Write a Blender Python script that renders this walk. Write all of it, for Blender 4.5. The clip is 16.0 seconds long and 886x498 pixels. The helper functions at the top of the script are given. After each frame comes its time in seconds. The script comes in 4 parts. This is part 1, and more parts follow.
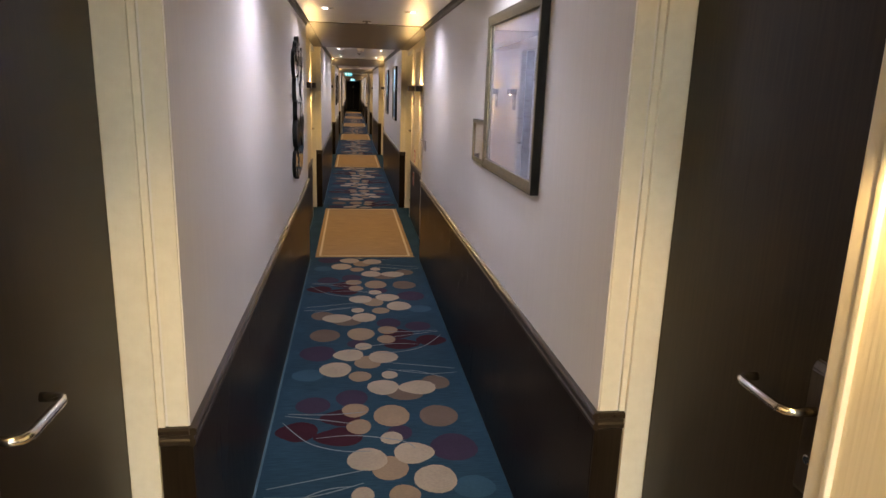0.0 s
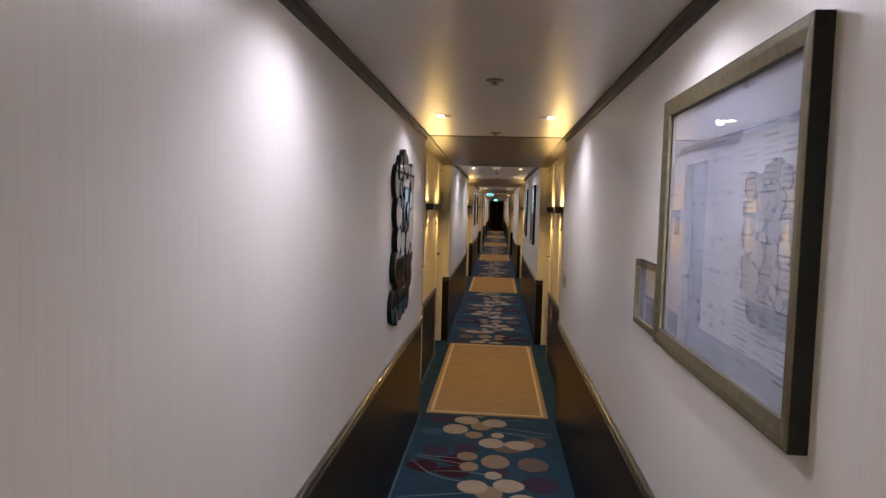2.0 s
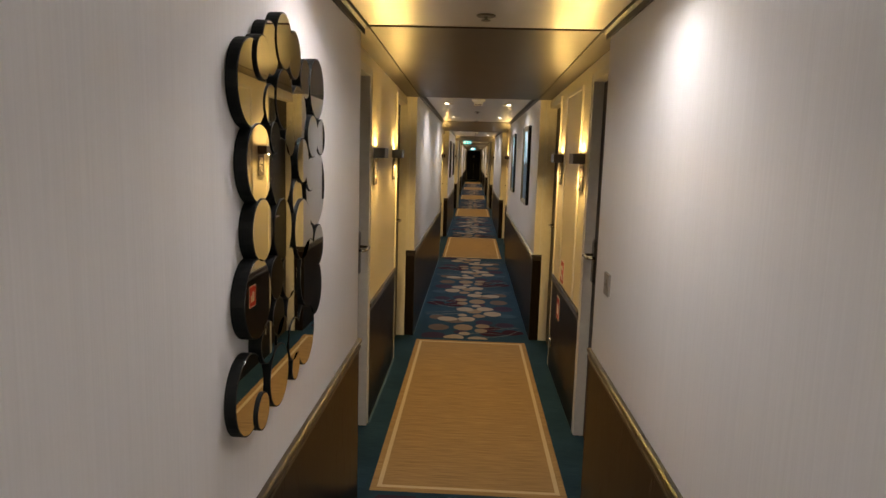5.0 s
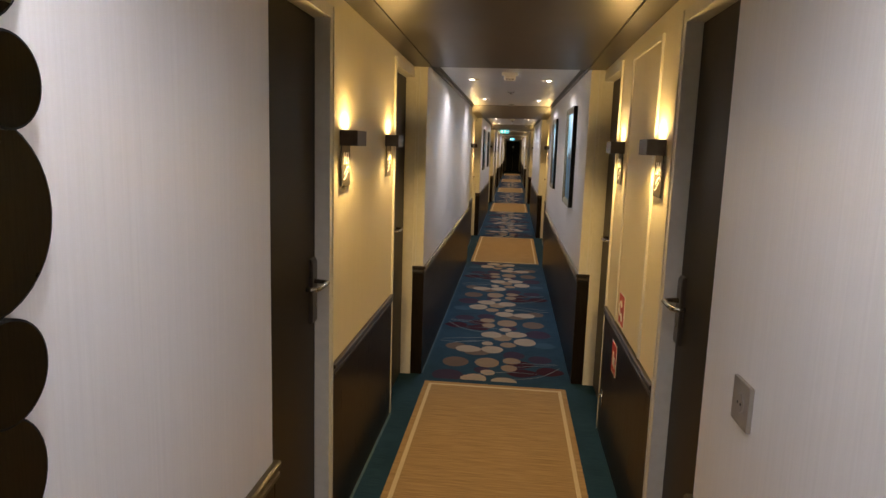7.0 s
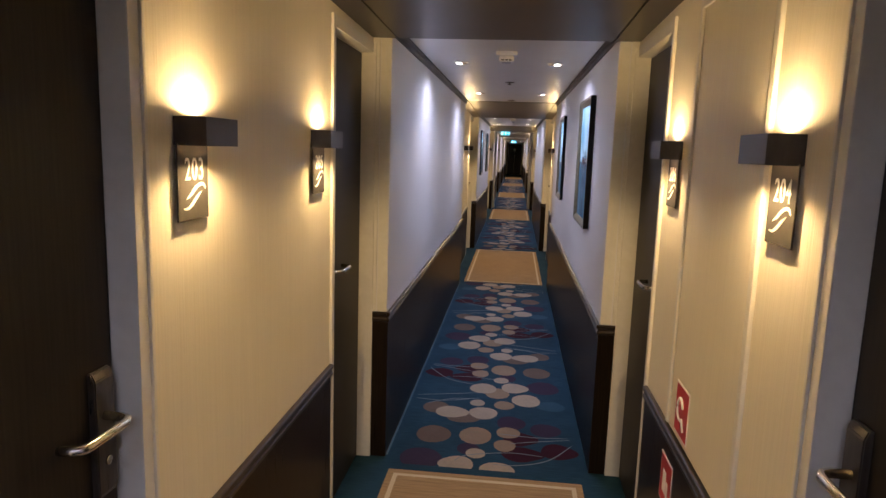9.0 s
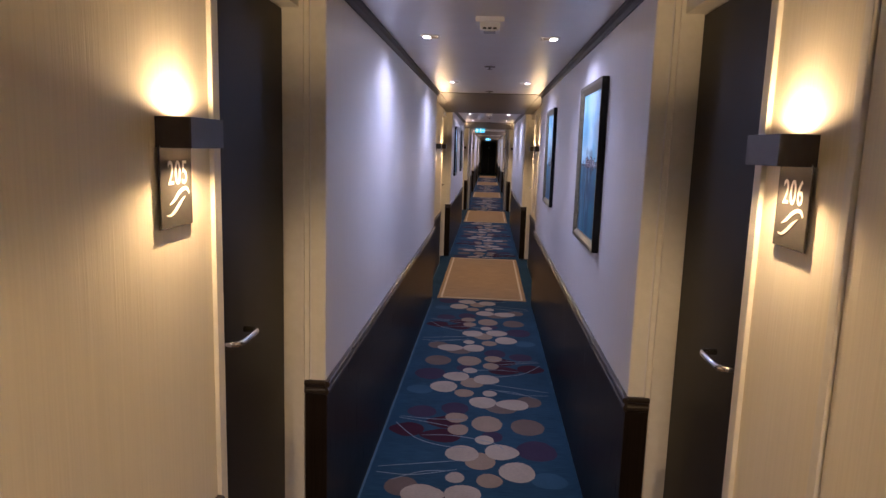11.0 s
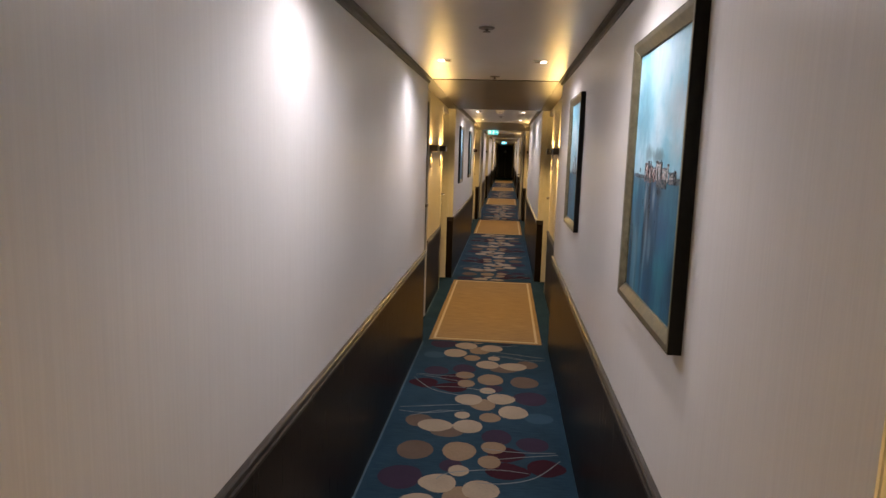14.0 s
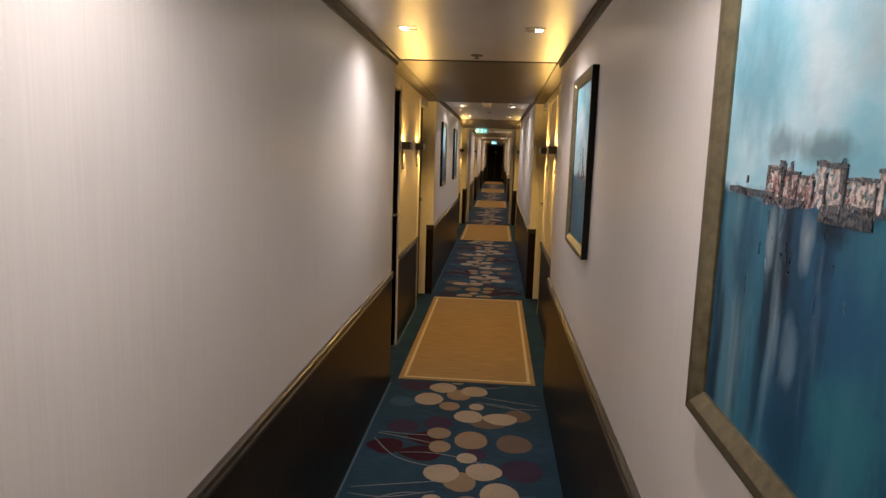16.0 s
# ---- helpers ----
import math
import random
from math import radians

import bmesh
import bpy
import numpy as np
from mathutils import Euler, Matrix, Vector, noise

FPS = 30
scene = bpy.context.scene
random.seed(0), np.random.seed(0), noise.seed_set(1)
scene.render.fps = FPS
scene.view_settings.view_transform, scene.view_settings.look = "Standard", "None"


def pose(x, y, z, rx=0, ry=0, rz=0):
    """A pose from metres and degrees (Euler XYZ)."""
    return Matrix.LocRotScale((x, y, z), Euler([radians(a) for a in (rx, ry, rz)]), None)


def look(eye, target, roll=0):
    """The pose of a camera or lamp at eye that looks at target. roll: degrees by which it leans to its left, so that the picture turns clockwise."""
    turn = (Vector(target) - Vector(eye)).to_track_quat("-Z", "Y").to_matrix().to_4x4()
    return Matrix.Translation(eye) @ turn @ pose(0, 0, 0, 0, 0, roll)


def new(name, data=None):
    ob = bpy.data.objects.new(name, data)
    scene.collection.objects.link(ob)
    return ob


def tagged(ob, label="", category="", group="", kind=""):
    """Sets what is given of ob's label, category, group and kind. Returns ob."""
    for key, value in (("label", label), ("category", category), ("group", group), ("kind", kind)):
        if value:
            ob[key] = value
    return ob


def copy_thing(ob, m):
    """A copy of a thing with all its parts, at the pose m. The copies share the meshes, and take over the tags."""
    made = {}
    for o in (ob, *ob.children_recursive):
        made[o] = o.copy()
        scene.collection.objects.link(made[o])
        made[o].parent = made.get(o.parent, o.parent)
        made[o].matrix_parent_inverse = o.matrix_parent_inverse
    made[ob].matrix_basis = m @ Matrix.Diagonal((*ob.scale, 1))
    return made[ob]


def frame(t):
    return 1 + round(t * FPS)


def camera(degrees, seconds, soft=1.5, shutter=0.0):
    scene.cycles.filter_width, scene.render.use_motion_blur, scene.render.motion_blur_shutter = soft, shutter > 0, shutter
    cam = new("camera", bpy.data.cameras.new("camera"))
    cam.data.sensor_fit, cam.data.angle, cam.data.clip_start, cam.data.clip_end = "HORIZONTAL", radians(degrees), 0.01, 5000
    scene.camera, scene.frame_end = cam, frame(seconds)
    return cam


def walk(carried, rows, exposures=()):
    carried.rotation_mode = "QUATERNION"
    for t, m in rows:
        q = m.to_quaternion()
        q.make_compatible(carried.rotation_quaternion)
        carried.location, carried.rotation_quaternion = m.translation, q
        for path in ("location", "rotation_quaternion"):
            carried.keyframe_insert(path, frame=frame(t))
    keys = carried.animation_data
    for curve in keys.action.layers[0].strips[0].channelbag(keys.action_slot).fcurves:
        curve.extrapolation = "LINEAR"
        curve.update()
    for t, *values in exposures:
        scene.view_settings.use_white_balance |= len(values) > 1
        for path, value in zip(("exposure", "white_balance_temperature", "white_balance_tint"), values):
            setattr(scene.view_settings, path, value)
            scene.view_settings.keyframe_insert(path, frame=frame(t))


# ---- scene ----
cam = camera(68.0, 16.0)
PATH = [
    (0, (-0.132, 0.608, 1.612), (0.144, 2.533, 1.144), 1.9),
    (0.5, (-0.014, 0.873, 1.63), (0.064, 2.819, 1.177), 1.7),
    (1, (0.031, 1.114, 1.639), (-0.187, 3.066, 1.26), 1.5),
    (1.5, (0.007, 1.42, 1.654), (-0.239, 3.391, 1.416), 1.6),
    (2, (0.028, 1.812, 1.637), (-0.132, 3.801, 1.506), 1.6),
    (2.5, (0.022, 2.202, 1.608), (-0.122, 4.196, 1.546), 1.5),
    (3, (-0.041, 2.557, 1.633), (-0.106, 4.554, 1.553), 1.7),
    (3.5, (-0.032, 2.936, 1.62), (-0.076, 4.931, 1.488), 1.8),
    (4, (-0.014, 3.233, 1.592), (-0.14, 5.222, 1.423), 1.6),
    (4.5, (-0.037, 3.569, 1.618), (-0.119, 5.551, 1.366), 1.7),
    (7, (0.056, 5.265, 1.608), (-0.144, 7.23, 1.298), 1.8),
    (7.5, (0.074, 5.6, 1.594), (-0.223, 7.553, 1.282), 1.8),
    (8, (0.089, 5.919, 1.594), (-0.094, 7.884, 1.272), 1.9),
    (8.5, (0.107, 6.244, 1.618), (-0.053, 8.212, 1.296), 1.9),
    (9, (0.08, 6.512, 1.608), (-0.126, 8.478, 1.306), 1.9),
    (11.5, (0.018, 7.753, 1.617), (-0.101, 9.726, 1.311), 1.7),
    (12, (0.057, 8.007, 1.62), (-0.096, 9.98, 1.328), 1.4),
    (12.5, (0.085, 8.249, 1.583), (-0.169, 10.213, 1.303), 1.5),
    (13, (0.071, 8.485, 1.618), (-0.152, 10.45, 1.32), 1.6),
    (13.5, (0.081, 8.756, 1.599), (-0.088, 10.726, 1.3), 1.7),
    (14, (0.12, 9.012, 1.601), (-0.062, 10.982, 1.306), 1.7),
    (14.5, (0.129, 9.258, 1.58), (-0.109, 11.222, 1.284), 1.6),
    (15, (0.112, 9.514, 1.605), (-0.013, 11.487, 1.302), 1.8),
    (15.5, (0.142, 9.816, 1.603), (0.082, 11.791, 1.298), 1.8),
    (16, (0.152, 10.04, 1.588), (-0.002, 12.013, 1.295), 1.8),
]
EXPOSURE = [(0, 0.1, 7450, 15), (1.0, 0.13, 7650, 15), (1.5, 0.08, 7800, 15), (2.0, -0.15, 7650, 13), (2.5, -0.5, 7300, 11), (3.0, -0.55, 7450, 11), (3.5, -0.33, 8150, 9), (4.5, -0.12, 8900, 6),
            (7, 0.0, 7800, 8), (8.0, 0.3, 7350, 7), (8.5, 0.05, 6350, 13), (9, 0.1, 6200, 18), (11.5, -0.1, 5650, 28), (12.0, 0.05, 5850, 19), (12.5, 0.35, 6450, 13), (13.0, 0.42, 7600, 12), (14.0, 0.12, 8250, 11), (16, -0.15, 9700, 12)]
walk(cam, [(t, look(eye, aim, roll)) for t, eye, aim, roll in PATH], EXPOSURE)

# ---------------------------------------------------------------- light
world = bpy.data.worlds.new("world")
scene.world = world
world.use_nodes = True
world.node_tree.nodes["Background"].inputs["Color"].default_value = (0, 0, 0, 1)
world.node_tree.nodes["Background"].inputs["Strength"].default_value = 0.0

DOWN_W, DOWN_RGB = 28.0, (0.87, 0.935, 1.24)
SCONCE_W, SCONCE_RGB = 20.0, (1.0, 0.69, 0.29)

# ---------------------------------------------------------------- plan, metres
P = 7.55                    # one bay: door recess and narrow passage
HW = 0.532                  # half width of the passage
RW = 0.625                  # half width at the door recess
LEAF = 0.675                # face of the cabin doors
R_A, R_B = 6.82, 9.72       # door recess of bay 1
PAN_A, PAN_B = 7.66, 9.04   # wall panel between the two doors
H = 2.175                   # ceiling
DOOR_H = 2.05
BAYS = range(0, 7)
Y_MIN, Y_MAX = -3.0, R_A + 6 * P


def bay(k):
    return (k - 1) * P


# ---------------------------------------------------------------- materials
def material(name, colour, rough=0.6, metal=0.0, spec=0.5):
    m = bpy.data.materials.new(name)
    m.use_nodes = True
    b = m.node_tree.nodes["Principled BSDF"]
    b.inputs["Base Color"].default_value = (*colour, 1)
    b.inputs["Roughness"].default_value = rough
    b.inputs["Metallic"].default_value = metal
    b.inputs["Specular IOR Level"].default_value = spec
    return m


def textured(name, c0, c1, rough, scale, bump=0.1, bump_dist=0.001, metal=0.0, stain=0.12, stain_scale=1.6, spec=0.5, rough_var=0.08, detail=6):
    """Two scales of variation: fine grain stretched by scale (x, y, z) and broad stains."""
    m = material(name, c0, rough, metal, spec)
    nt = m.node_tree
    n, l = nt.nodes, nt.links
    b = n["Principled BSDF"]
    tc = n.new("ShaderNodeTexCoord")
    mp = n.new("ShaderNodeMapping")
    mp.inputs["Scale"].default_value = scale
    l.new(tc.outputs["Object"], mp.inputs["Vector"])
    fine = n.new("ShaderNodeTexNoise")
    fine.inputs["Scale"].default_value = 1.0
    fine.inputs["Detail"].default_value = detail
    fine.inputs["Roughness"].default_value = 0.6
    l.new(mp.outputs["Vector"], fine.inputs["Vector"])
    ramp = n.new("ShaderNodeValToRGB")
    ramp.color_ramp.elements[0].position, ramp.color_ramp.elements[1].position = 0.3, 0.7
    ramp.color_ramp.elements[0].color = (*c0, 1)
    ramp.color_ramp.elements[1].color = (*c1, 1)
    l.new(fine.outputs["Fac"], ramp.inputs["Fac"])
    broad = n.new("ShaderNodeTexNoise")
    broad.inputs["Scale"].default_value = stain_scale
    broad.inputs["Detail"].default_value = 4
    l.new(tc.outputs["Object"], broad.inputs["Vector"])
    rng = n.new("ShaderNodeMapRange")
    rng.inputs["To Min"].default_value, rng.inputs["To Max"].default_value = 1 - stain, 1 + stain
    l.new(broad.outputs["Fac"], rng.inputs["Value"])
    mul = n.new("ShaderNodeVectorMath")
    mul.operation = "SCALE"
    l.new(ramp.outputs["Color"], mul.inputs[0])
    l.new(rng.outputs["Result"], mul.inputs["Scale"])
    l.new(mul.outputs["Vector"], b.inputs["Base Color"])
    rr = n.new("ShaderNodeMapRange")
    rr.inputs["To Min"].default_value, rr.inputs["To Max"].default_value = max(0.02, rough - rough_var), rough + rough_var
    l.new(fine.outputs["Fac"], rr.inputs["Value"])
    l.new(rr.outputs["Result"], b.inputs["Roughness"])
    if not bump:
        return m
    bp = n.new("ShaderNodeBump")
    bp.inputs["Strength"].default_value = bump
    bp.inputs["Distance"].default_value = bump_dist
    l.new(fine.outputs["Fac"], bp.inputs["Height"])
    l.new(bp.outputs["Normal"], b.inputs["Normal"])
    return m


def glowing(name, colour, strength):
    m = material(name, colour, 0.4)
    b = m.node_tree.nodes["Principled BSDF"]
    b.inputs["Emission Color"].default_value = (*colour, 1)
    b.inputs["Emission Strength"].default_value = strength
    return m


M_WALL = textured("wall vinyl, vertical grain", (0.685, 0.655, 0.625), (0.735, 0.705, 0.675), 0.34, (170, 170, 3.0), 0.24, 0.0016, stain=0.05, detail=3, spec=0.6, rough_var=0.02)
M_CREAM = textured("cream wall vinyl", (0.69, 0.625, 0.48), (0.75, 0.685, 0.54), 0.46, (150, 150, 2.5), 0.55, 0.0018, stain=0.05, detail=3)
M_PAINT = textured("cream painted steel", (0.66, 0.62, 0.53), (0.72, 0.68, 0.59), 0.42, (30, 30, 30), 0.05, 0.001, stain=0.06)
M_WAIN = textured("espresso laminate wainscot", (0.009, 0.006, 0.004), (0.019, 0.0125, 0.008), 0.30, (140, 140, 4.0), 0.12, 0.0008, stain=0.25, spec=0.08)
M_RAIL = textured("espresso moulding", (0.018, 0.012, 0.0075), (0.030, 0.021, 0.014), 0.30, (60, 6, 60), 0.015, 0.0004, stain=0.2)
M_DOOR = textured("dark wood door laminate", (0.0185, 0.0150, 0.0106), (0.036, 0.0285, 0.0205), 0.42, (90, 120, 5), 0.08, 0.0006, stain=0.22, spec=0.16)
M_CEIL = textured("satin metal ceiling panel", (0.66, 0.645, 0.63), (0.72, 0.705, 0.69), 0.35, (3, 2, 3), 0.0, metal=0.62, stain=0.03, rough_var=0.0)
M_SOFFIT = textured("bronze satin ceiling panel", (0.060, 0.046, 0.034), (0.085, 0.066, 0.050), 0.36, (3, 2, 3), 0.0, metal=0.75, stain=0.08, rough_var=0.0)
M_CORNICE = textured("dark bronze cornice", (0.010, 0.0085, 0.0075), (0.020, 0.017, 0.015), 0.35, (60, 3, 60), 0.05, 0.0006, metal=0.0, spec=0.35)
M_VOID = material("ceiling void", (0.01, 0.01, 0.01), 0.9)
M_CARPET = textured("blue woven carpet", (0.0096, 0.0315, 0.055), (0.0235, 0.0625, 0.092), 0.95, (10, 160, 40), 0.5, 0.003, stain=0.30, stain_scale=3.5, spec=0.1)
M_SAND = textured("sand woven carpet", (0.25, 0.160, 0.076), (0.43, 0.285, 0.146), 0.95, (5, 110, 40), 0.5, 0.003, stain=0.10, stain_scale=2.0, spec=0.1)
M_BORDER = textured("pale carpet border", (0.52, 0.41, 0.25), (0.66, 0.54, 0.36), 0.95, (150, 150, 40), 0.4, 0.002, spec=0.1)
M_EDGE = textured("carpet edge line", (0.06, 0.115, 0.15), (0.10, 0.16, 0.20), 0.9, (150, 150, 40), 0.4, 0.002, spec=0.1)


def tuft(name, c):
    return textured(name, tuple(v * 0.86 for v in c), tuple(min(1, v * 1.14) for v in c), 0.95, (60, 170, 60), 0.45, 0.003, stain=0.22, stain_scale=6, spec=0.1)


M_T_CREAM = tuft("carpet cream", (0.33, 0.262, 0.195))
M_T_TAN = tuft("carpet tan", (0.235, 0.165, 0.11))
M_T_DARKTAN = tuft("carpet brown", (0.125, 0.088, 0.068))
M_T_RED = tuft("carpet wine red", (0.036, 0.009, 0.016))
M_T_PURPLE = tuft("carpet dull plum", (0.038, 0.026, 0.047))
M_T_BLUE = tuft("carpet mid blue", (0.027, 0.070, 0.104))
M_T_LINE = tuft("carpet pale thread", (0.18, 0.21, 0.22))

M_STEEL = material("brushed steel", (0.62, 0.60, 0.57), 0.22, 1.0)
M_PLATE = textured("bronzed lock plate", (0.10, 0.085, 0.07), (0.15, 0.13, 0.11), 0.3, (80, 80, 10), 0.05, 0.0005, metal=0.8)
M_SCONCE = textured("dark bronze lamp housing", (0.040, 0.030, 0.024), (0.060, 0.047, 0.038), 0.38, (60, 60, 20), 0.04, 0.0005, metal=0.3)
M_PLAQUE = textured("grey satin plaque", (0.046, 0.041, 0.035), (0.060, 0.054, 0.046), 0.55, (40, 40, 40), 0.03, 0.0005, spec=0.12)
M_NUMERAL = material("white engraved numeral", (0.60, 0.58, 0.54), 0.5)
M_CHAMPAGNE = textured("champagne leaf frame", (0.14, 0.118, 0.074), (0.24, 0.205, 0.130), 0.38, (40, 40, 40), 0.15, 0.001, metal=0.75, stain=0.15, stain_scale=8)
M_BLACK = textured("black lacquer", (0.006, 0.0055, 0.0055), (0.011, 0.010, 0.0095), 0.5, (40, 40, 40), 0.05, 0.0005, spec=0.15)
M_MIRROR_EDGE = material("black mirror edge", (0.004, 0.005, 0.005), 0.6, 0.0, 0.2)
M_MIRROR = material("mirror", (0.86, 0.88, 0.88), 0.015, 1.0)
M_WHITE = textured("white plastic", (0.70, 0.69, 0.67), (0.76, 0.75, 0.73), 0.4, (50, 50, 50), 0.03, 0.0005)
M_BEZEL = material("satin nickel bezel", (0.62, 0.58, 0.52), 0.3, 0.9)
M_SPRINKLER = material("tarnished nickel", (0.19, 0.175, 0.15), 0.34, 0.8)
M_BRASS = material("reflector", (0.65, 0.52, 0.34), 0.25, 1.0)
M_LENS = glowing("lit lens", (1.0, 0.96, 0.93), 26.0)
# glow of the added panel behind the start, never in view
M_FILL_GLOW = glowing("cool fill glow", (0.88, 1.0, 0.97), 260.0)
M_LED = glowing("lit warm chip", (1.0, 0.72, 0.36), 20.0)
M_RED = textured("red sign film", (0.45, 0.020, 0.022), (0.52, 0.030, 0.032), 0.4, (40, 40, 40), 0.02, 0.0004)
M_SIGNWHITE = material("white sign film", (0.82, 0.80, 0.77), 0.45)
M_GREY = textured("grey painted steel", (0.30, 0.30, 0.31), (0.35, 0.35, 0.36), 0.4, (30, 30, 30), 0.04, 0.0006, stain=0.1)
M_SOCKET = textured("grey brown socket plate", (0.25, 0.215, 0.18), (0.29, 0.25, 0.21), 0.4, (40, 40, 40), 0.03, 0.0005, metal=0.2)
M_PAPER = textured("printed plan paper", (0.33, 0.36, 0.44), (0.43, 0.46, 0.54), 0.6, (5, 5, 9), 0.02, 0.0005, stain=0.12, stain_scale=4)
M_INK = material("grey ink", (0.13, 0.14, 0.19), 0.6)
M_INK_PALE = material("pale grey ink", (0.26, 0.28, 0.34), 0.6)
M_EXIT = glowing("lit green exit panel", (0.008, 0.42, 0.62), 1.0)
M_EXIT_MARK = glowing("lit pale mark", (0.55, 0.95, 1.0), 1.3)

M_GLASS = bpy.data.materials.new("picture glass")
M_GLASS.use_nodes = True
_b = M_GLASS.node_tree.nodes["Principled BSDF"]
_b.inputs["Transmission Weight"].default_value = 1.0
_b.inputs["Roughness"].default_value = 0.0
_b.inputs["IOR"].default_value = 1.55


def canvas_material(name, seed, horizon, smudges=()):
    """Oil painting: pale sky over a dark blue sea with vertical brush drags."""
    m = material(name, (0.2, 0.4, 0.5), 0.42, 0.0, 0.2)
    n, l = m.node_tree.nodes, m.node_tree.links
    b = n["Principled BSDF"]
    tc = n.new("ShaderNodeTexCoord")
    sep = n.new("ShaderNodeSeparateXYZ")
    l.new(tc.outputs["Object"], sep.inputs[0])

    def brush(scale, sx, sy, sz, detail=5):
        mp = n.new("ShaderNodeMapping")
        mp.inputs["Location"].default_value = (seed, seed * 1.7, seed * 0.6)
        mp.inputs["Scale"].default_value = (sx, sy, sz)
        l.new(tc.outputs["Object"], mp.inputs["Vector"])
        t = n.new("ShaderNodeTexNoise")
        t.inputs["Scale"].default_value = scale
        t.inputs["Detail"].default_value = detail
        l.new(mp.outputs["Vector"], t.inputs["Vector"])
        return t.outputs["Fac"]

    def ramp(stops, src):
        r = n.new("ShaderNodeValToRGB")
        e = r.color_ramp.elements
        while len(e) < len(stops):
            e.new(0.5)
        for el, (p, c) in zip(e, stops):
            el.position, el.color = p, (*c, 1)
        l.new(src, r.inputs["Fac"])
        return r.outputs["Color"]

    cloud = brush(1.0, 3.0, 3.0, 4.5)
    sky = ramp([(0.30, (0.10, 0.34, 0.44)), (0.5, (0.20, 0.48, 0.58)), (0.68, (0.46, 0.64, 0.70))], cloud)
    drag = brush(1.0, 7.0, 7.0, 1.4)
    sea = ramp([(0.30, (0.004, 0.034, 0.066)), (0.46, (0.005, 0.062, 0.125)), (0.60, (0.012, 0.125, 0.195)), (0.78, (0.10, 0.23, 0.29))], drag)
    def over(under, colour, src, lo, hi, most):
        f = n.new("ShaderNodeMapRange")
        f.inputs["From Min"].default_value, f.inputs["From Max"].default_value = lo, hi
        f.inputs["To Max"].default_value = most
        l.new(src, f.inputs["Value"])
        x = n.new("ShaderNodeMix")
        x.data_type = "RGBA"
        l.new(f.outputs["Result"], x.inputs["Factor"])
        l.new(under, x.inputs["A"])
        x.inputs["B"].default_value = (*colour, 1)
        return x.outputs["Result"]

    sea = over(sea, (0.015, 0.16, 0.215), brush(1.0, 4.0, 4.0, 5.0), 0.50, 0.72, 0.8)
    sea = over(sea, (0.004, 0.016, 0.035), brush(1.0, 17.0, 17.0, 3.0, 3), 0.54, 0.70, 0.85)
    sea = over(sea, (0.20, 0.30, 0.35), brush(1.0, 23.0, 23.0, 2.6, 8), 0.58, 0.80, 0.7)
    sky = over(sky, (0.62, 0.68, 0.70), brush(1.0, 5.0, 5.0, 7.0, 8), 0.52, 0.78, 0.6)
    sky = over(sky, (0.07, 0.20, 0.28), brush(1.0, 6.0, 6.0, 9.0, 6), 0.60, 0.80, 0.5)
    def smudge(under, cy, cz, ry, rz, colour, most):
        sub = n.new("ShaderNodeVectorMath")
        sub.operation = "SUBTRACT"
        l.new(tc.outputs["Object"], sub.inputs[0])
        sub.inputs[1].default_value = (0, cy, cz)
        mul = n.new("ShaderNodeVectorMath")
        mul.operation = "MULTIPLY"
        l.new(sub.outputs["Vector"], mul.inputs[0])
        mul.inputs[1].default_value = (0, 1 / ry, 1 / rz)
        ln = n.new("ShaderNodeVectorMath")
        ln.operation = "LENGTH"
        l.new(mul.outputs["Vector"], ln.inputs[0])
        rough = n.new("ShaderNodeMath")
        rough.operation = "MULTIPLY_ADD"
        l.new(brush(1.0, 26, 26, 14, 5), rough.inputs[0])
        rough.inputs[1].default_value = -1.6
        l.new(ln.outputs["Value"], rough.inputs[2])
        inv = n.new("ShaderNodeMath")
        inv.operation = "MULTIPLY"
        l.new(rough.outputs[0], inv.inputs[0])
        inv.inputs[1].default_value = -1.0
        return over(under, colour, inv.outputs[0], -0.25, 0.55, most)

    for where, *spot in smudges:
        if where == "sky":
            sky = smudge(sky, *spot)
        else:
            sea = smudge(sea, *spot)
    wob = n.new("ShaderNodeMath")
    wob.operation = "MULTIPLY_ADD"
    l.new(brush(1.0, 30, 30, 30), wob.inputs[0])
    wob.inputs[1].default_value = 0.03
    l.new(sep.outputs["Z"], wob.inputs[2])
    edge = n.new("ShaderNodeMapRange")
    edge.inputs["From Min"].default_value, edge.inputs["From Max"].default_value = horizon + 0.005, horizon + 0.025
    l.new(wob.outputs[0], edge.inputs["Value"])
    mix = n.new("ShaderNodeMix")
    mix.data_type = "RGBA"
    l.new(edge.outputs["Result"], mix.inputs["Factor"])
    l.new(sea, mix.inputs["A"])
    l.new(sky, mix.inputs["B"])
    l.new(mix.outputs["Result"], b.inputs["Base Color"])
    bp = n.new("ShaderNodeBump")
    bp.inputs["Strength"].default_value, bp.inputs["Distance"].default_value = 0.3, 0.001
    l.new(brush(1.0, 60, 60, 160), bp.inputs["Height"])
    l.new(bp.outputs["Normal"], b.inputs["Normal"])
    return m


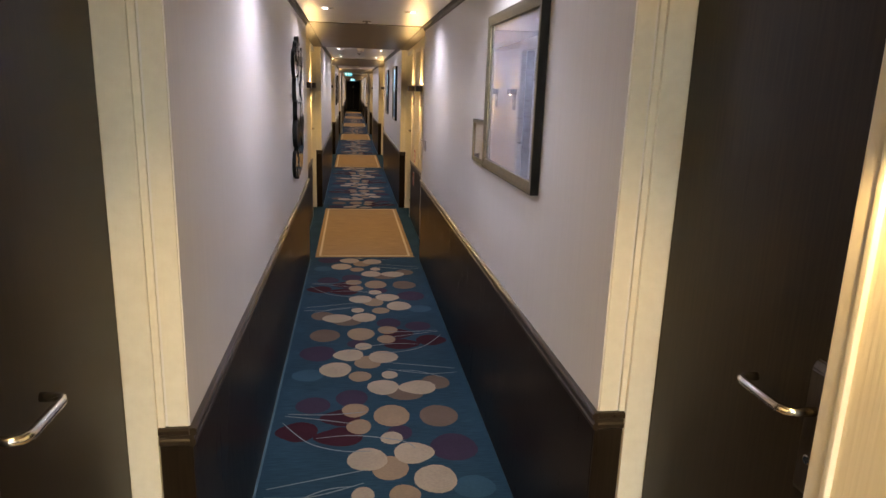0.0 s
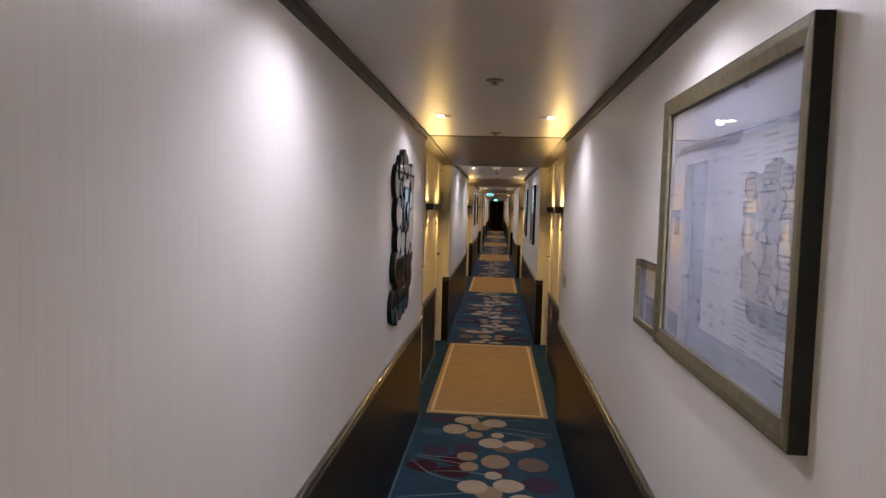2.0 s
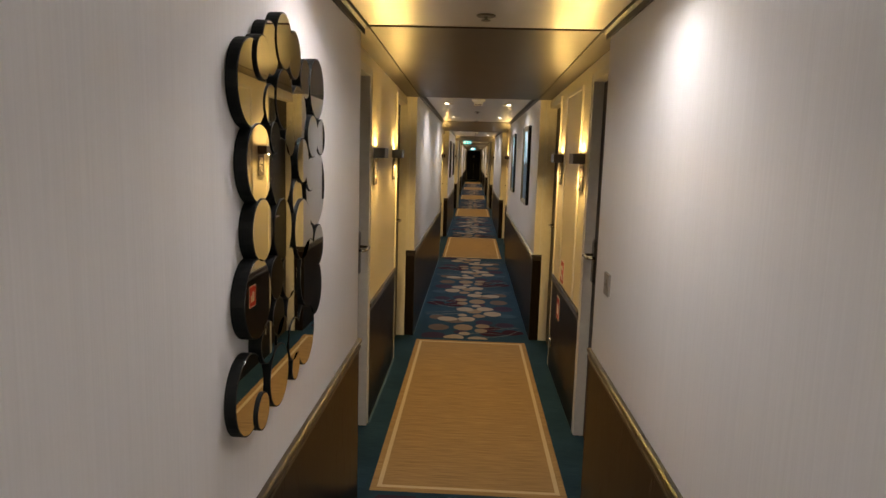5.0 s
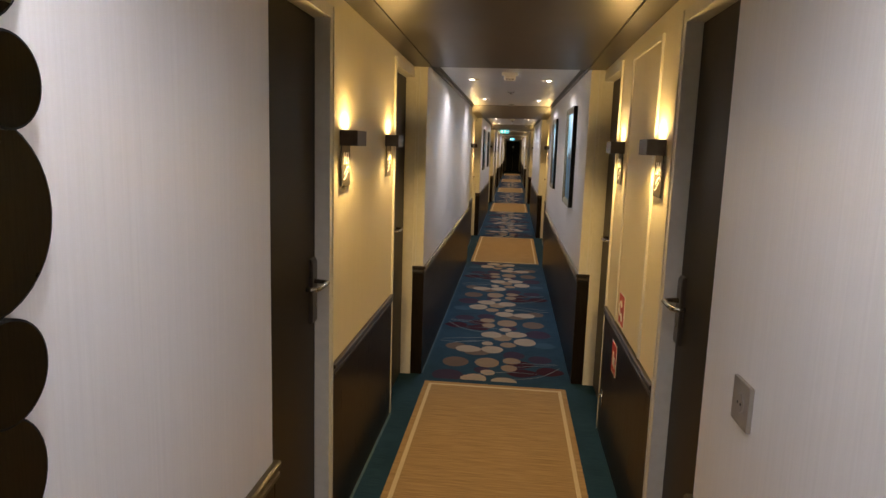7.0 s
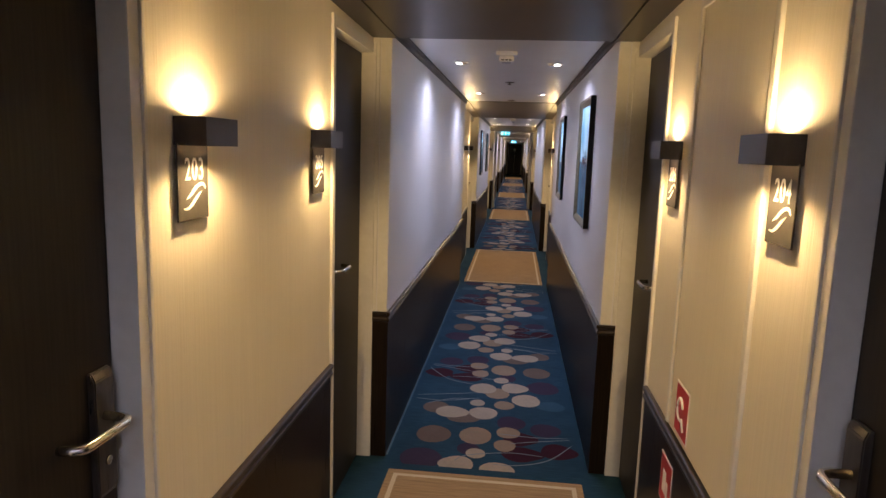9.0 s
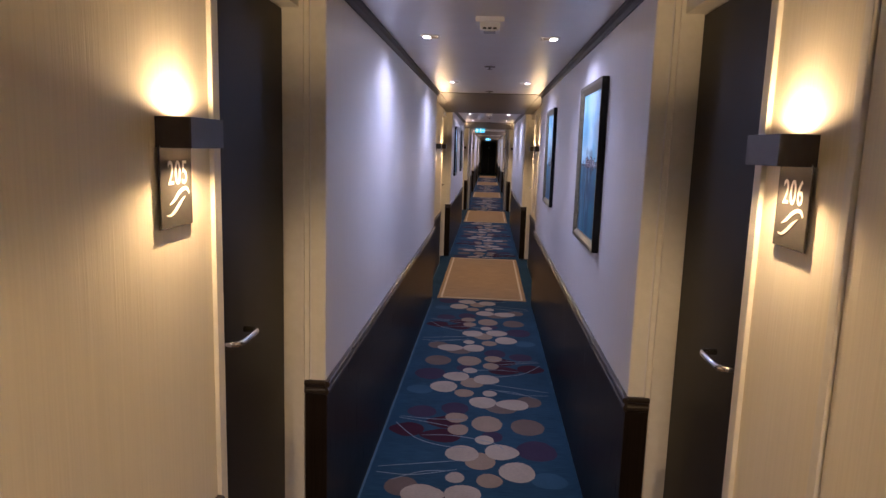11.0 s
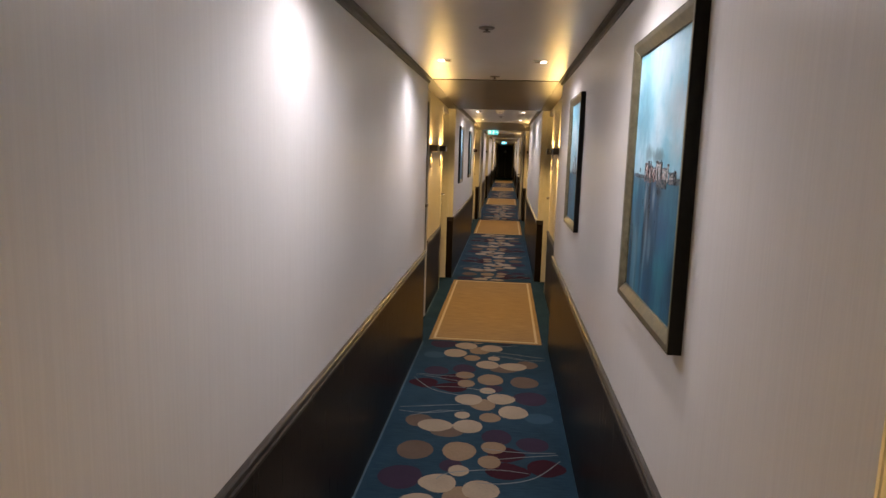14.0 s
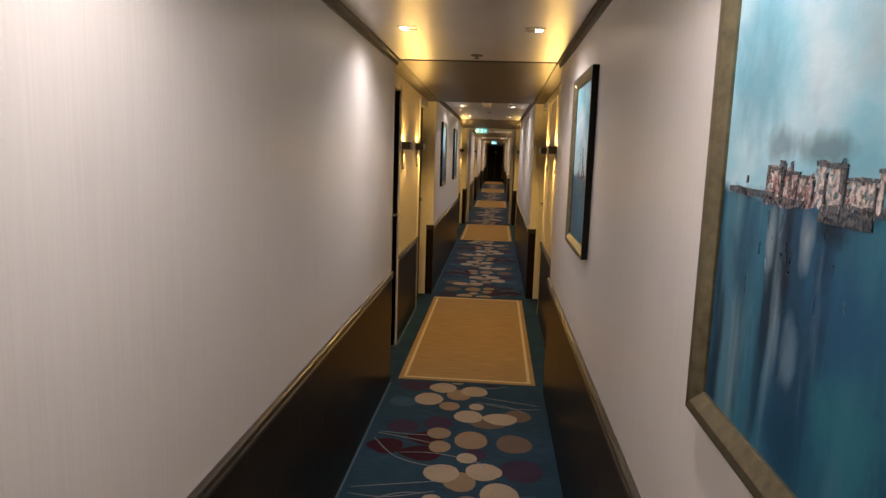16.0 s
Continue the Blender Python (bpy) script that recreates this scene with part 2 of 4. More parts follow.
M_ROSE = textured("paint rose", (0.24, 0.115, 0.105), (0.50, 0.33, 0.31), 0.45, (60, 60, 25), 0.3, 0.001)
M_STONE = textured("paint pale stone", (0.38, 0.33, 0.31), (0.76, 0.70, 0.67), 0.45, (60, 60, 25), 0.3, 0.001)
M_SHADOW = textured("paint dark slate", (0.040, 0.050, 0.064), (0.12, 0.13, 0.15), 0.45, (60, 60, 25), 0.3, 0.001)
M_DEEP = textured("paint deep blue drag", (0.006, 0.040, 0.085), (0.015, 0.085, 0.140), 0.45, (60, 60, 15), 0.3, 0.001)
M_FOAM = textured("paint pale drag", (0.06, 0.16, 0.22), (0.20, 0.31, 0.37), 0.45, (60, 60, 15), 0.3, 0.001)


def broken(m, scale, lo, hi):
    """Dry brush: the paint breaks up where its noise runs thin."""
    n, l = m.node_tree.nodes, m.node_tree.links
    tc = n.new("ShaderNodeTexCoord")
    mp = n.new("ShaderNodeMapping")
    mp.inputs["Scale"].default_value = scale
    l.new(tc.outputs["Object"], mp.inputs["Vector"])
    t = n.new("ShaderNodeTexNoise")
    t.inputs["Scale"].default_value, t.inputs["Detail"].default_value = 1.0, 5
    l.new(mp.outputs["Vector"], t.inputs["Vector"])
    r = n.new("ShaderNodeMapRange")
    r.inputs["From Min"].default_value, r.inputs["From Max"].default_value = lo, hi
    l.new(t.outputs["Fac"], r.inputs["Value"])
    l.new(r.outputs["Result"], n["Principled BSDF"].inputs["Alpha"])


for _m in (M_ROSE, M_STONE, M_SHADOW):
    broken(_m, (150, 150, 110), 0.34, 0.56)
for _m in (M_DEEP, M_FOAM):
    broken(_m, (160, 160, 45), 0.42, 0.62)


# ---------------------------------------------------------------- mesh helpers
def box(bm, x0, x1, y0, y1, z0, z1, mi=0, bevel=0.0):
    x0, x1 = min(x0, x1), max(x0, x1)
    y0, y1 = min(y0, y1), max(y0, y1)
    r = bmesh.ops.create_cube(bm, size=1.0, matrix=Matrix.Translation(((x0 + x1) / 2, (y0 + y1) / 2, (z0 + z1) / 2)) @ Matrix.Diagonal((x1 - x0, y1 - y0, z1 - z0, 1)))
    faces = {f for v in r["verts"] for f in v.link_faces}
    for f in faces:
        f.material_index = mi
    if bevel:
        edges = {e for v in r["verts"] for e in v.link_edges}
        for f in bmesh.ops.bevel(bm, geom=list(edges), offset=bevel, segments=2, affect="EDGES", profile=0.7)["faces"]:
            f.material_index = mi
    return bm


def prism(bm, outline, axis, a, b, mi=0):
    """A closed outline (two coordinates) drawn out along an axis: 'y': (x, z); 'x': (y, z); 'z': (x, y)."""
    def at(p, s):
        return {"y": (p[0], s, p[1]), "x": (s, p[0], p[1]), "z": (p[0], p[1], s)}[axis]
    va = [bm.verts.new(at(p, a)) for p in outline]
    vb = [bm.verts.new(at(p, b)) for p in outline]
    fs = [bm.faces.new(va), bm.faces.new(vb[::-1])]
    for i in range(len(outline)):
        j = (i + 1) % len(outline)
        fs.append(bm.faces.new((va[i], vb[i], vb[j], va[j])))
    for f in fs:
        f.material_index = mi
    bmesh.ops.recalc_face_normals(bm, faces=fs)
    return bm


def tube(bm, pts, r, seg=12):
    pts = [Vector(p) for p in pts]
    rings = []
    for i, p in enumerate(pts):
        d = (pts[min(i + 1, len(pts) - 1)] - pts[max(i - 1, 0)]).normalized()
        u = d.cross(Vector((0, 0, 1))).normalized()
        w = d.cross(u)
        rings.append([bm.verts.new(p + r * (math.cos(2 * math.pi * k / seg) * u + math.sin(2 * math.pi * k / seg) * w)) for k in range(seg)])
    for q, s in zip(rings, rings[1:]):
        for k in range(seg):
            f = bm.faces.new((q[k], q[(k + 1) % seg], s[(k + 1) % seg], s[k]))
            f.smooth = True
    bm.faces.new(rings[0][::-1])
    bm.faces.new(rings[-1])
    return bm


def disc(bm, c, axis, r, depth, seg=28, bevel=0.0, mi=0):
    """A round plate whose face looks along axis from c; its back lies depth behind."""
    turn = Vector(axis).to_track_quat("Z", "Y").to_matrix().to_4x4()
    rings = []
    for rr, d in ((r, -depth), (r, -bevel), (max(r - bevel * 2.2, r * 0.5), 0.0)):
        rings.append([bm.verts.new(Vector(c) + turn.to_3x3() @ Vector((rr * math.cos(2 * math.pi * k / seg), rr * math.sin(2 * math.pi * k / seg), d))) for k in range(seg)])
    fs = [bm.faces.new(rings[0][::-1]), bm.faces.new(rings[2])]
    for q, s in zip(rings, rings[1:]):
        for k in range(seg):
            fs.append(bm.faces.new((q[k], q[(k + 1) % seg], s[(k + 1) % seg], s[k])))
    for f in fs:
        f.material_index = mi
    return bm


def make(name, bm, mats):
    me = bpy.data.meshes.new(name)
    bm.to_mesh(me)
    bm.free()
    for m in (mats if isinstance(mats, (list, tuple)) else [mats]):
        me.materials.append(m)
    return new(name, me)


def part(name, bm, mats, parent, label=""):
    ob = make(name, bm, mats)
    ob.parent = parent
    if label:
        ob["label"] = label
    return ob


def structure(name, bm, mats, label, category):
    return tagged(make(name, bm, mats), label, category, kind="structure")


def thing(name, label, category, group=""):
    return tagged(new(name), label, category, group)


def words(text, size):
    """A mesh of built-in letters, in its own XY plane, centred."""
    cu = bpy.data.curves.new("letters", "FONT")
    cu.body, cu.size, cu.align_x, cu.align_y, cu.extrude = text, size, "CENTER", "CENTER", 0.0006
    ob = new("letters", cu)
    bpy.context.view_layer.update()
    me = bpy.data.meshes.new_from_object(ob.evaluated_get(bpy.context.evaluated_depsgraph_get()))
    bpy.data.objects.remove(ob)
    return me


FACE_X = Matrix(((0, 0, 1, 0), (1, 0, 0, 0), (0, 1, 0, 0), (0, 0, 0, 1)))   # XY plane turned to look along +x
LEFT, RIGHT = 0, 180


def on_wall(side, depth, y, z=0.0):
    """Pose for a thing built looking along +x: on the left wall as it is, on the right wall turned round."""
    return pose(-depth, y, z) if side == LEFT else pose(depth, y, z, 0, 0, 180)


# ---------------------------------------------------------------- floor
bm = bmesh.new()
box(bm, -0.86, 0.86, Y_MIN - 0.2, Y_MAX + 0.2, -0.12, 0.0)
floor = structure("floor", bm, M_CARPET, "blue teal woven carpet running down the whole corridor", "carpet")

# ---------------------------------------------------------------- ceiling: one mesh, panels with open joints
bm = bmesh.new()
for k in range(-1, 7):
    o = bay(k)
    a, b = (R_B + o + 0.006 if k >= 0 else Y_MIN), R_A + o + P + 0.038
    if k >= 0:
        for xa, xb in ((-RW, -HW + 0.022), (-HW + 0.029, HW - 0.029), (HW - 0.022, RW)):
            prism(bm, [(R_A + o + 0.057, H - 0.004), (R_B + o, 2.122), (R_B + o, H + 0.04), (R_A + o + 0.057, H + 0.04)], "x", xa, xb, 1)
        box(bm, -RW - 0.2, -RW, R_A + o, R_B + o, H - 0.004, H + 0.04, 1)
        box(bm, RW, RW + 0.2, R_A + o, R_B + o, H - 0.004, H + 0.04, 1)
    if b <= Y_MAX + 0.1:
        box(bm, -HW + 0.028, HW - 0.028, a, min(b, Y_MAX), H, H + 0.04, 0)
box(bm, -0.86, 0.86, Y_MIN - 0.2, Y_MAX + 0.2, H + 0.045, H + 0.12, 2)
ceiling = structure("ceiling", bm, [M_CEIL, M_SOFFIT, M_VOID], "satin pale and bronze metal ceiling panels with dark joints", "ceiling")


# ---------------------------------------------------------------- walls
RAIL = [(0, 0.778), (0.013, 0.778), (0.018, 0.773), (0.018, 0.763), (0.011, 0.757), (0.011, 0.748), (0.015, 0.743), (0.015, 0.733), (0.007, 0.726), (0, 0.726)]


def rail_along_y(bm, side, x, y0, y1, dz=0.0):
    prism(bm, [(side * (x - d), z + dz) for d, z in RAIL], "y", y0, y1)


def passage_wall(n, side, y0, y1):
    """Narrow passage wall with its end returns, wainscot, moulding and cornice."""
    word = "left" if side < 0 else "right"
    bm = bmesh.new()
    box(bm, side * HW, side * 0.86, y0, y1, 0.0, H + 0.045)
    structure(f"wall_{word}_{n}", bm, M_WALL, "grey white wall with fine vertical woven grain", "wall")
    bm = bmesh.new()
    box(bm, side * (HW - 0.006), side * HW, y0 + 0.004, y1 - 0.004, 0.0, 0.73)
    box(bm, side * (HW - 0.006), side * RW, y0 - 0.007, y0 + 0.0, 0.0, 0.73)
    box(bm, side * (HW - 0.006), side * RW, y1, y1 + 0.007, 0.0, 0.73)
    w = structure("wainscot", bm, M_WAIN, "glossy espresso brown wainscot panel along the passage", "wainscot")
    bm = bmesh.new()
    rail_along_y(bm, side, HW, y0 - 0.014, y1 + 0.014)
    for ye, s in ((y0, -1), (y1, 1)):
        prism(bm, [(ye + s * d, z) for d, z in RAIL], "x", side * (HW - 0.001), side * RW)
    part("dado_rail", bm, M_RAIL, w, "moulded dark brown dado rail")
    for ye, d in ((y0, -1), (y1, 1)):
        bm = bmesh.new()
        for xa, xb, t in ((HW + 0.003, RW - 0.042, 0.005), (RW - 0.036, RW - 0.001, 0.009)):
            box(bm, side * xa, side * xb, ye, ye + d * t, 0.779, H - 0.006, 0, 0.0015)
        structure("corner_trim", bm, M_PAINT, "cream painted trim strip on the end of the passage wall", "trim")
    bm = bmesh.new()
    prism(bm, [(side * HW, H - 0.040), (side * (HW - 0.008), H - 0.040), (side * (HW - 0.010), H - 0.018), (side * (HW - 0.026), H - 0.012), (side * (HW - 0.027), H + 0.045), (side * HW, H + 0.045)], "y", y0, y1 + 0.05)
    structure("cornice_trim", bm, M_CORNICE, "dark bronze cornice trim between wall and ceiling", "trim")
    if side < 0:
        bm = bmesh.new()
        box(bm, -HW + 0.007, -HW + 0.016, y0 + 0.01, y1 - 0.01, 0.0, 0.004)
        part("carpet_edge", bm, M_EDGE, floor, "pale blue edge line of the carpet")


def recess_wall(n, side, o):
    """Recessed cream wall with two door openings, wainscot between the doors."""
    word = "left" if side < 0 else "right"
    bm = bmesh.new()
    box(bm, side * RW, side * 0.86, PAN_A + o, PAN_B + o, 0.0, H)
    structure(f"wall_recess_{word}_{n}", bm, M_CREAM, "cream wall panel of the cabin door recess", "wall")
    for ya, yb in ((R_A + o, PAN_A + o), (PAN_B + o, R_B + o)):
        bm = bmesh.new()
        box(bm, side * RW, side * 0.86, ya, yb, DOOR_H + 0.02, H)
        structure("wall_header", bm, M_CREAM, "cream wall above a cabin door", "wall")
        bm = bmesh.new()
        box(bm, side * (LEAF + 0.06), side * 0.86, ya, yb, 0.0, DOOR_H)
        structure("wall_behind_door", bm, M_VOID, "dark wall behind a closed cabin door", "wall")
    bm = bmesh.new()
    a, b = PAN_A + 0.052 + o, PAN_B - 0.052 + o
    box(bm, side * (RW - 0.008), side * RW, a, b, 0.0, 0.69)
    w = structure("wainscot", bm, M_WAIN, "espresso brown wainscot panel between two cabin doors", "wainscot")
    bm = bmesh.new()
    rail_along_y(bm, side, RW - 0.001, a - 0.003, b + 0.003, -0.04)
    part("dado_rail", bm, M_RAIL, w, "moulded dark brown dado rail")
    if side < 0:
        bm = bmesh.new()
        box(bm, -RW + 0.009, -RW + 0.020, a, b, 0.0, 0.004)
        part("carpet_edge", bm, M_EDGE, floor, "pale blue edge line of the carpet")
    else:
        # removable hatch in the panel, with a raised strip on each side
        bm = bmesh.new()
        box(bm, RW - 0.006, RW, 8.045 + o, 8.615 + o, 0.745, 2.05, 0, 0.002)
        h = structure(f"wall_hatch_{n}", bm, M_CREAM, "cream service hatch panel set in the wall", "hatch")
        for y in (8.005, 8.625):
            bm = bmesh.new()
            box(bm, RW - 0.011, RW, y + o, y + 0.026 + o, 0.745, 2.07, 0, 0.003)
            part("edge_strip", bm, M_PAINT, h)
        bm = bmesh.new()
        box(bm, RW - 0.011, RW, 8.033 + o, 8.623 + o, 2.046, 2.070, 0, 0.003)
        part("edge_strip", bm, M_PAINT, h)


for n, k in enumerate(range(-1, 7)):
    o = bay(k)
    y0 = R_B + o if k >= 0 else Y_MIN
    y1 = R_A + o + P
    for s in (-1, 1):
        if y0 < Y_MAX - 0.1:
            passage_wall(n, s, y0, min(y1, Y_MAX))
        if k >= 0:
            recess_wall(n, s, o)
bm = bmesh.new()
box(bm, -0.86, 0.86, Y_MIN - 0.2, Y_MIN, 0, H + 0.045)
structure("wall_back", bm, M_WALL, "grey white wall closing the corridor", "wall")
bm = bmesh.new()
box(bm, -0.86, 0.86, Y_MAX, Y_MAX + 0.2, 0, H + 0.045)
structure("wall_end", bm, M_CREAM, "cream wall at the far end of the corridor", "wall")


# ---------------------------------------------------------------- carpet: inlays and pattern
def inlay():
    t = tagged(new("carpet_inlay"), "sand coloured carpet inlay with pale border before cabin doors", "carpet", "sand inlays of the carpet", "structure")
    bm = bmesh.new()
    box(bm, -0.480, 0.480, 0, 2.685, 0, 0.0015)
    part("field", bm, M_SAND, t)
    for x0, x1, y0, y1 in ((-0.448, -0.426, 0.036, 2.645), (0.426, 0.448, 0.036, 2.645), (-0.426, 0.426, 0.036, 0.058), (-0.426, 0.426, 2.623, 2.645)):
        bm = bmesh.new()
        box(bm, x0, x1, y0, y1, 0.001, 0.0022)
        part("border_line", bm, M_BORDER, t, "pale border line")
    return t


_inlay = inlay()
_inlay.matrix_basis = pose(0, 6.90 + bay(0), 0)
for k in list(BAYS)[1:]:
    copy_thing(_inlay, pose(0, 6.90 + bay(k), 0))

LO, HI = 2.10, 6.86       # patterned stretch between two inlays, bay 0
HALF = 1.154              # the motif comes back mirrored after this length


def carpet_pattern():
    bm = bmesh.new()
    rnd = random.Random(4)

    def blob(x, y, rx, ry, mi, z, tip=0):
        ph, wob = rnd.uniform(0, 6.28), rnd.uniform(0.01, 0.035)
        vs = []
        for i in range(52):
            a = 2 * math.pi * i / 52
            r = 1 + wob * math.sin(3 * a + ph) + rnd.uniform(-0.018, 0.018)
            px = math.cos(a) * rx * r
            if tip and math.cos(a) * tip > 0.6:
                px += tip * rx * (1.5 if mi == 2 else 0.7) * (abs(math.cos(a)) - 0.6) ** 1.5
            vs.append((x + px, min(HI, max(LO, y + math.sin(a) * ry * r))))
        ys = [v[1] for v in vs]
        if max(ys) - min(ys) > 0.02:
            f = bm.faces.new([bm.verts.new((px, py, z * 0.3 + 0.0003)) for px, py in vs])
            f.material_index = mi

    def thread(pts, w=0.0036, z=0.0021):
        sm = []
        for i in range(len(pts) - 1):
            p0, p1, p2, p3 = (Vector(pts[max(0, min(len(pts) - 1, i + d))]) for d in (-1, 0, 1, 2))
            for s in range(6):
                u = s / 6
                sm.append(0.5 * ((2 * p1) + (p2 - p0) * u + (2 * p0 - 5 * p1 + 4 * p2 - p3) * u * u + (3 * p1 - p0 - 3 * p2 + p3) * u ** 3))
        sm.append(Vector(pts[-1]))
        sm = [p for p in sm if LO + 0.01 < p.y < HI - 0.01]
        prev = None
        for i, p in enumerate(sm):
            d = (sm[min(i + 1, len(sm) - 1)] - sm[max(i - 1, 0)])
            if d.length < 1e-6:
                continue
            nrm = Vector((-d.y, d.x)).normalized() * w * (0.5 + 0.5 * math.sin(math.pi * (i + 1) / (len(sm) + 1)))
            pair = (bm.verts.new((p.x + nrm.x, p.y + nrm.y, z)), bm.verts.new((p.x - nrm.x, p.y - nrm.y, z)))
            if prev:
                f = bm.faces.new((prev[0], prev[1], pair[1], pair[0]))
                f.material_index = 6
            prev = pair

    for i in range(-2, 5):
        y, s = 3.433 + i * HALF, (1 if i % 2 == 0 else -1)
        # faded grounds
        for x, dy, rx, ry, mi in ((-0.13, 0.43, 0.085, 0.10, 4), (-0.33, 0.36, 0.09, 0.09, 4), (0.34, -0.10, 0.11, 0.12, 4), (0.38, -0.42, 0.09, 0.08, 5), (0.10, 0.05, 0.06, 0.07, 4), (0.16, 0.46, 0.10, 0.07, 3), (0.34, 0.60, 0.08, 0.09, 3)):
            blob(s * x, y + dy, rx, ry, mi, 0.0012)
        # wine red leaves
        for x, dy, rx, ry in ((-0.379, 0.091, 0.085, 0.095), (-0.171, 0.216, 0.085, 0.090), (-0.177, 0.030, 0.098, 0.090)):
            blob(s * x, y + dy, rx, ry, 2, 0.0024, -s)
        # brown and tan pebbles
        blob(s * 0.308, y + 0.205, 0.098, 0.113, 3, 0.0024)
        for x, dy, rx, ry in ((-0.114, 0.290, 0.068, 0.074), (0.070, 0.222, 0.091, 0.113), (-0.096, 0.119, 0.060, 0.073), (0.035, -0.254, 0.080, 0.095), (-0.084, 0.700, 0.065, 0.069)):
            blob(s * x, y + dy, rx, ry, 1, 0.0036, 0)
        # pale pebbles
        for x, dy, rx, ry, tip in ((0.057, 0.0, 0.053, 0.058, 0), (0.144, -0.138, 0.085, 0.092, 1), (-0.062, -0.178, 0.090, 0.093, 0), (0.225, -0.351, 0.092, 0.105, 0), (0.042, 0.551, 0.087, 0.093, 0), (0.240, 0.538, 0.096, 0.088, -1), (0.086, 0.712, 0.047, 0.054, 0)):
            blob(s * x, y + dy, rx, ry, 0, 0.0048, tip * s)
        # pale threads
        for pts in (((-0.467, 0.18), (-0.332, -0.016), (-0.175, -0.10), (-0.04, -0.11)), ((-0.30, 0.02), (-0.12, 0.035), (0.10, -0.03), (0.16, -0.10)), ((-0.46, 0.25), (-0.28, 0.20), (-0.13, 0.15)), ((-0.45, 0.27), (-0.25, 0.25), (-0.05, 0.27)),
                    ((-0.48, -0.373), (-0.278, -0.318), (-0.064, -0.26)), ((-0.48, -0.43), (-0.30, -0.44), (-0.08, -0.36)), ((-0.40, -0.50), (-0.25, -0.40), (-0.12, -0.38))):
            thread([(s * px, y + py) for px, py in pts])
    return bm


_pattern = part("carpet_pattern", carpet_pattern(), [M_T_CREAM, M_T_TAN, M_T_RED, M_T_DARKTAN, M_T_PURPLE, M_T_BLUE, M_T_LINE], floor, "woven pebble and leaf pattern in cream, tan and wine red")
_pattern["kind"] = "stuff"
for k in list(BAYS)[1:6]:
    c = copy_thing(_pattern, pose(0, bay(k) - bay(0), 0))


# ---------------------------------------------------------------- cabin doors
def cabin_door(name, width, end):
    """Closed door, built looking along +x with its leaf's face at x = 0. end: +1 or -1, the side of the lock and of the wall panel."""
    bm = bmesh.new()
    box(bm, -0.045, 0.0, -width / 2 + 0.004, width / 2 - 0.004, 0.006, DOOR_H - 0.004, 0, 0.002)
    d = tagged(make(name, bm, M_DOOR), "closed dark wood laminate cabin door with steel lever", "door", "cabin doors", "structure")
    f = RW - LEAF
    w = -f + 0.007
    bm = bmesh.new()
    y = end * width / 2
    box(bm, -0.05, w, y, y + end * 0.034, 0, DOOR_H + 0.045, 0, 0.003)
    box(bm, -0.05, w + 0.004, y + end * 0.036, y + end * 0.048, 0, DOOR_H + 0.045, 0, 0.003)
    box(bm, -0.05, 0.070, -y, -y - end * 0.018, 0, DOOR_H + 0.045, 0, 0.002)
    box(bm, -0.05, w, -y, y, DOOR_H, DOOR_H + 0.045, 0, 0.003)
    part("door_frame", bm, M_PAINT, d, "cream painted steel door frame")
    yc = end * (width / 2 - 0.052)
    bm = bmesh.new()
    prism(bm, [(0.0, 0.935), (0.012, 0.935), (0.016, 0.941), (0.016, 1.166), (0.009, 1.182), (0.0, 1.182)], "y", yc - 0.029, yc + 0.029)
    bmesh.ops.bevel(bm, geom=bm.edges[:], offset=0.0025, segments=2, affect="EDGES")
    plate = part("lock_plate", bm, M_PLATE, d, "bronzed steel lock plate")
    bm = bmesh.new()
    disc(bm, (0.0205, yc, 1.005), (1, 0, 0), 0.009, 0.006, 16, 0.001)
    part("key_cylinder", bm, M_STEEL, plate)
    bm = bmesh.new()
    yn, z = yc - end * 0.004, 1.095
    pts = [(0.01, yn, z), (0.050, yn, z), (0.064, yn - end * 0.006, z), (0.071, yn - end * 0.020, z), (0.071, yn - end * 0.125, z), (0.066, yn - end * 0.139, z), (0.052, yn - end * 0.146, z), (0.030, yn - end * 0.146, z)]
    tube(bm, pts, 0.0085)
    part("lever_handle", bm, M_STEEL, d, "bent brushed steel lever handle")
    return d


W1, W2 = PAN_A - R_A - 0.05, R_B - 0.02 - PAN_B
C1, C2 = PAN_A - W1 / 2, PAN_B + W2 / 2
door_a = cabin_door("door_1", W1, 1)
door_b = cabin_door("door_2", W2, -1)
door_c = cabin_door("door_3", W1, -1)
door_d = cabin_door("door_4", W2, 1)
for k in BAYS:
    o = bay(k)
    for ob, m in ((door_a, on_wall(LEFT, LEAF, C1 + o)), (door_b, on_wall(LEFT, LEAF, C2 + o)), (door_c, on_wall(RIGHT, LEAF, C1 + o)), (door_d, on_wall(RIGHT, LEAF, C2 + o))):
        if k == 0:
            ob.matrix_basis = m
        else:
            copy_thing(ob, m)


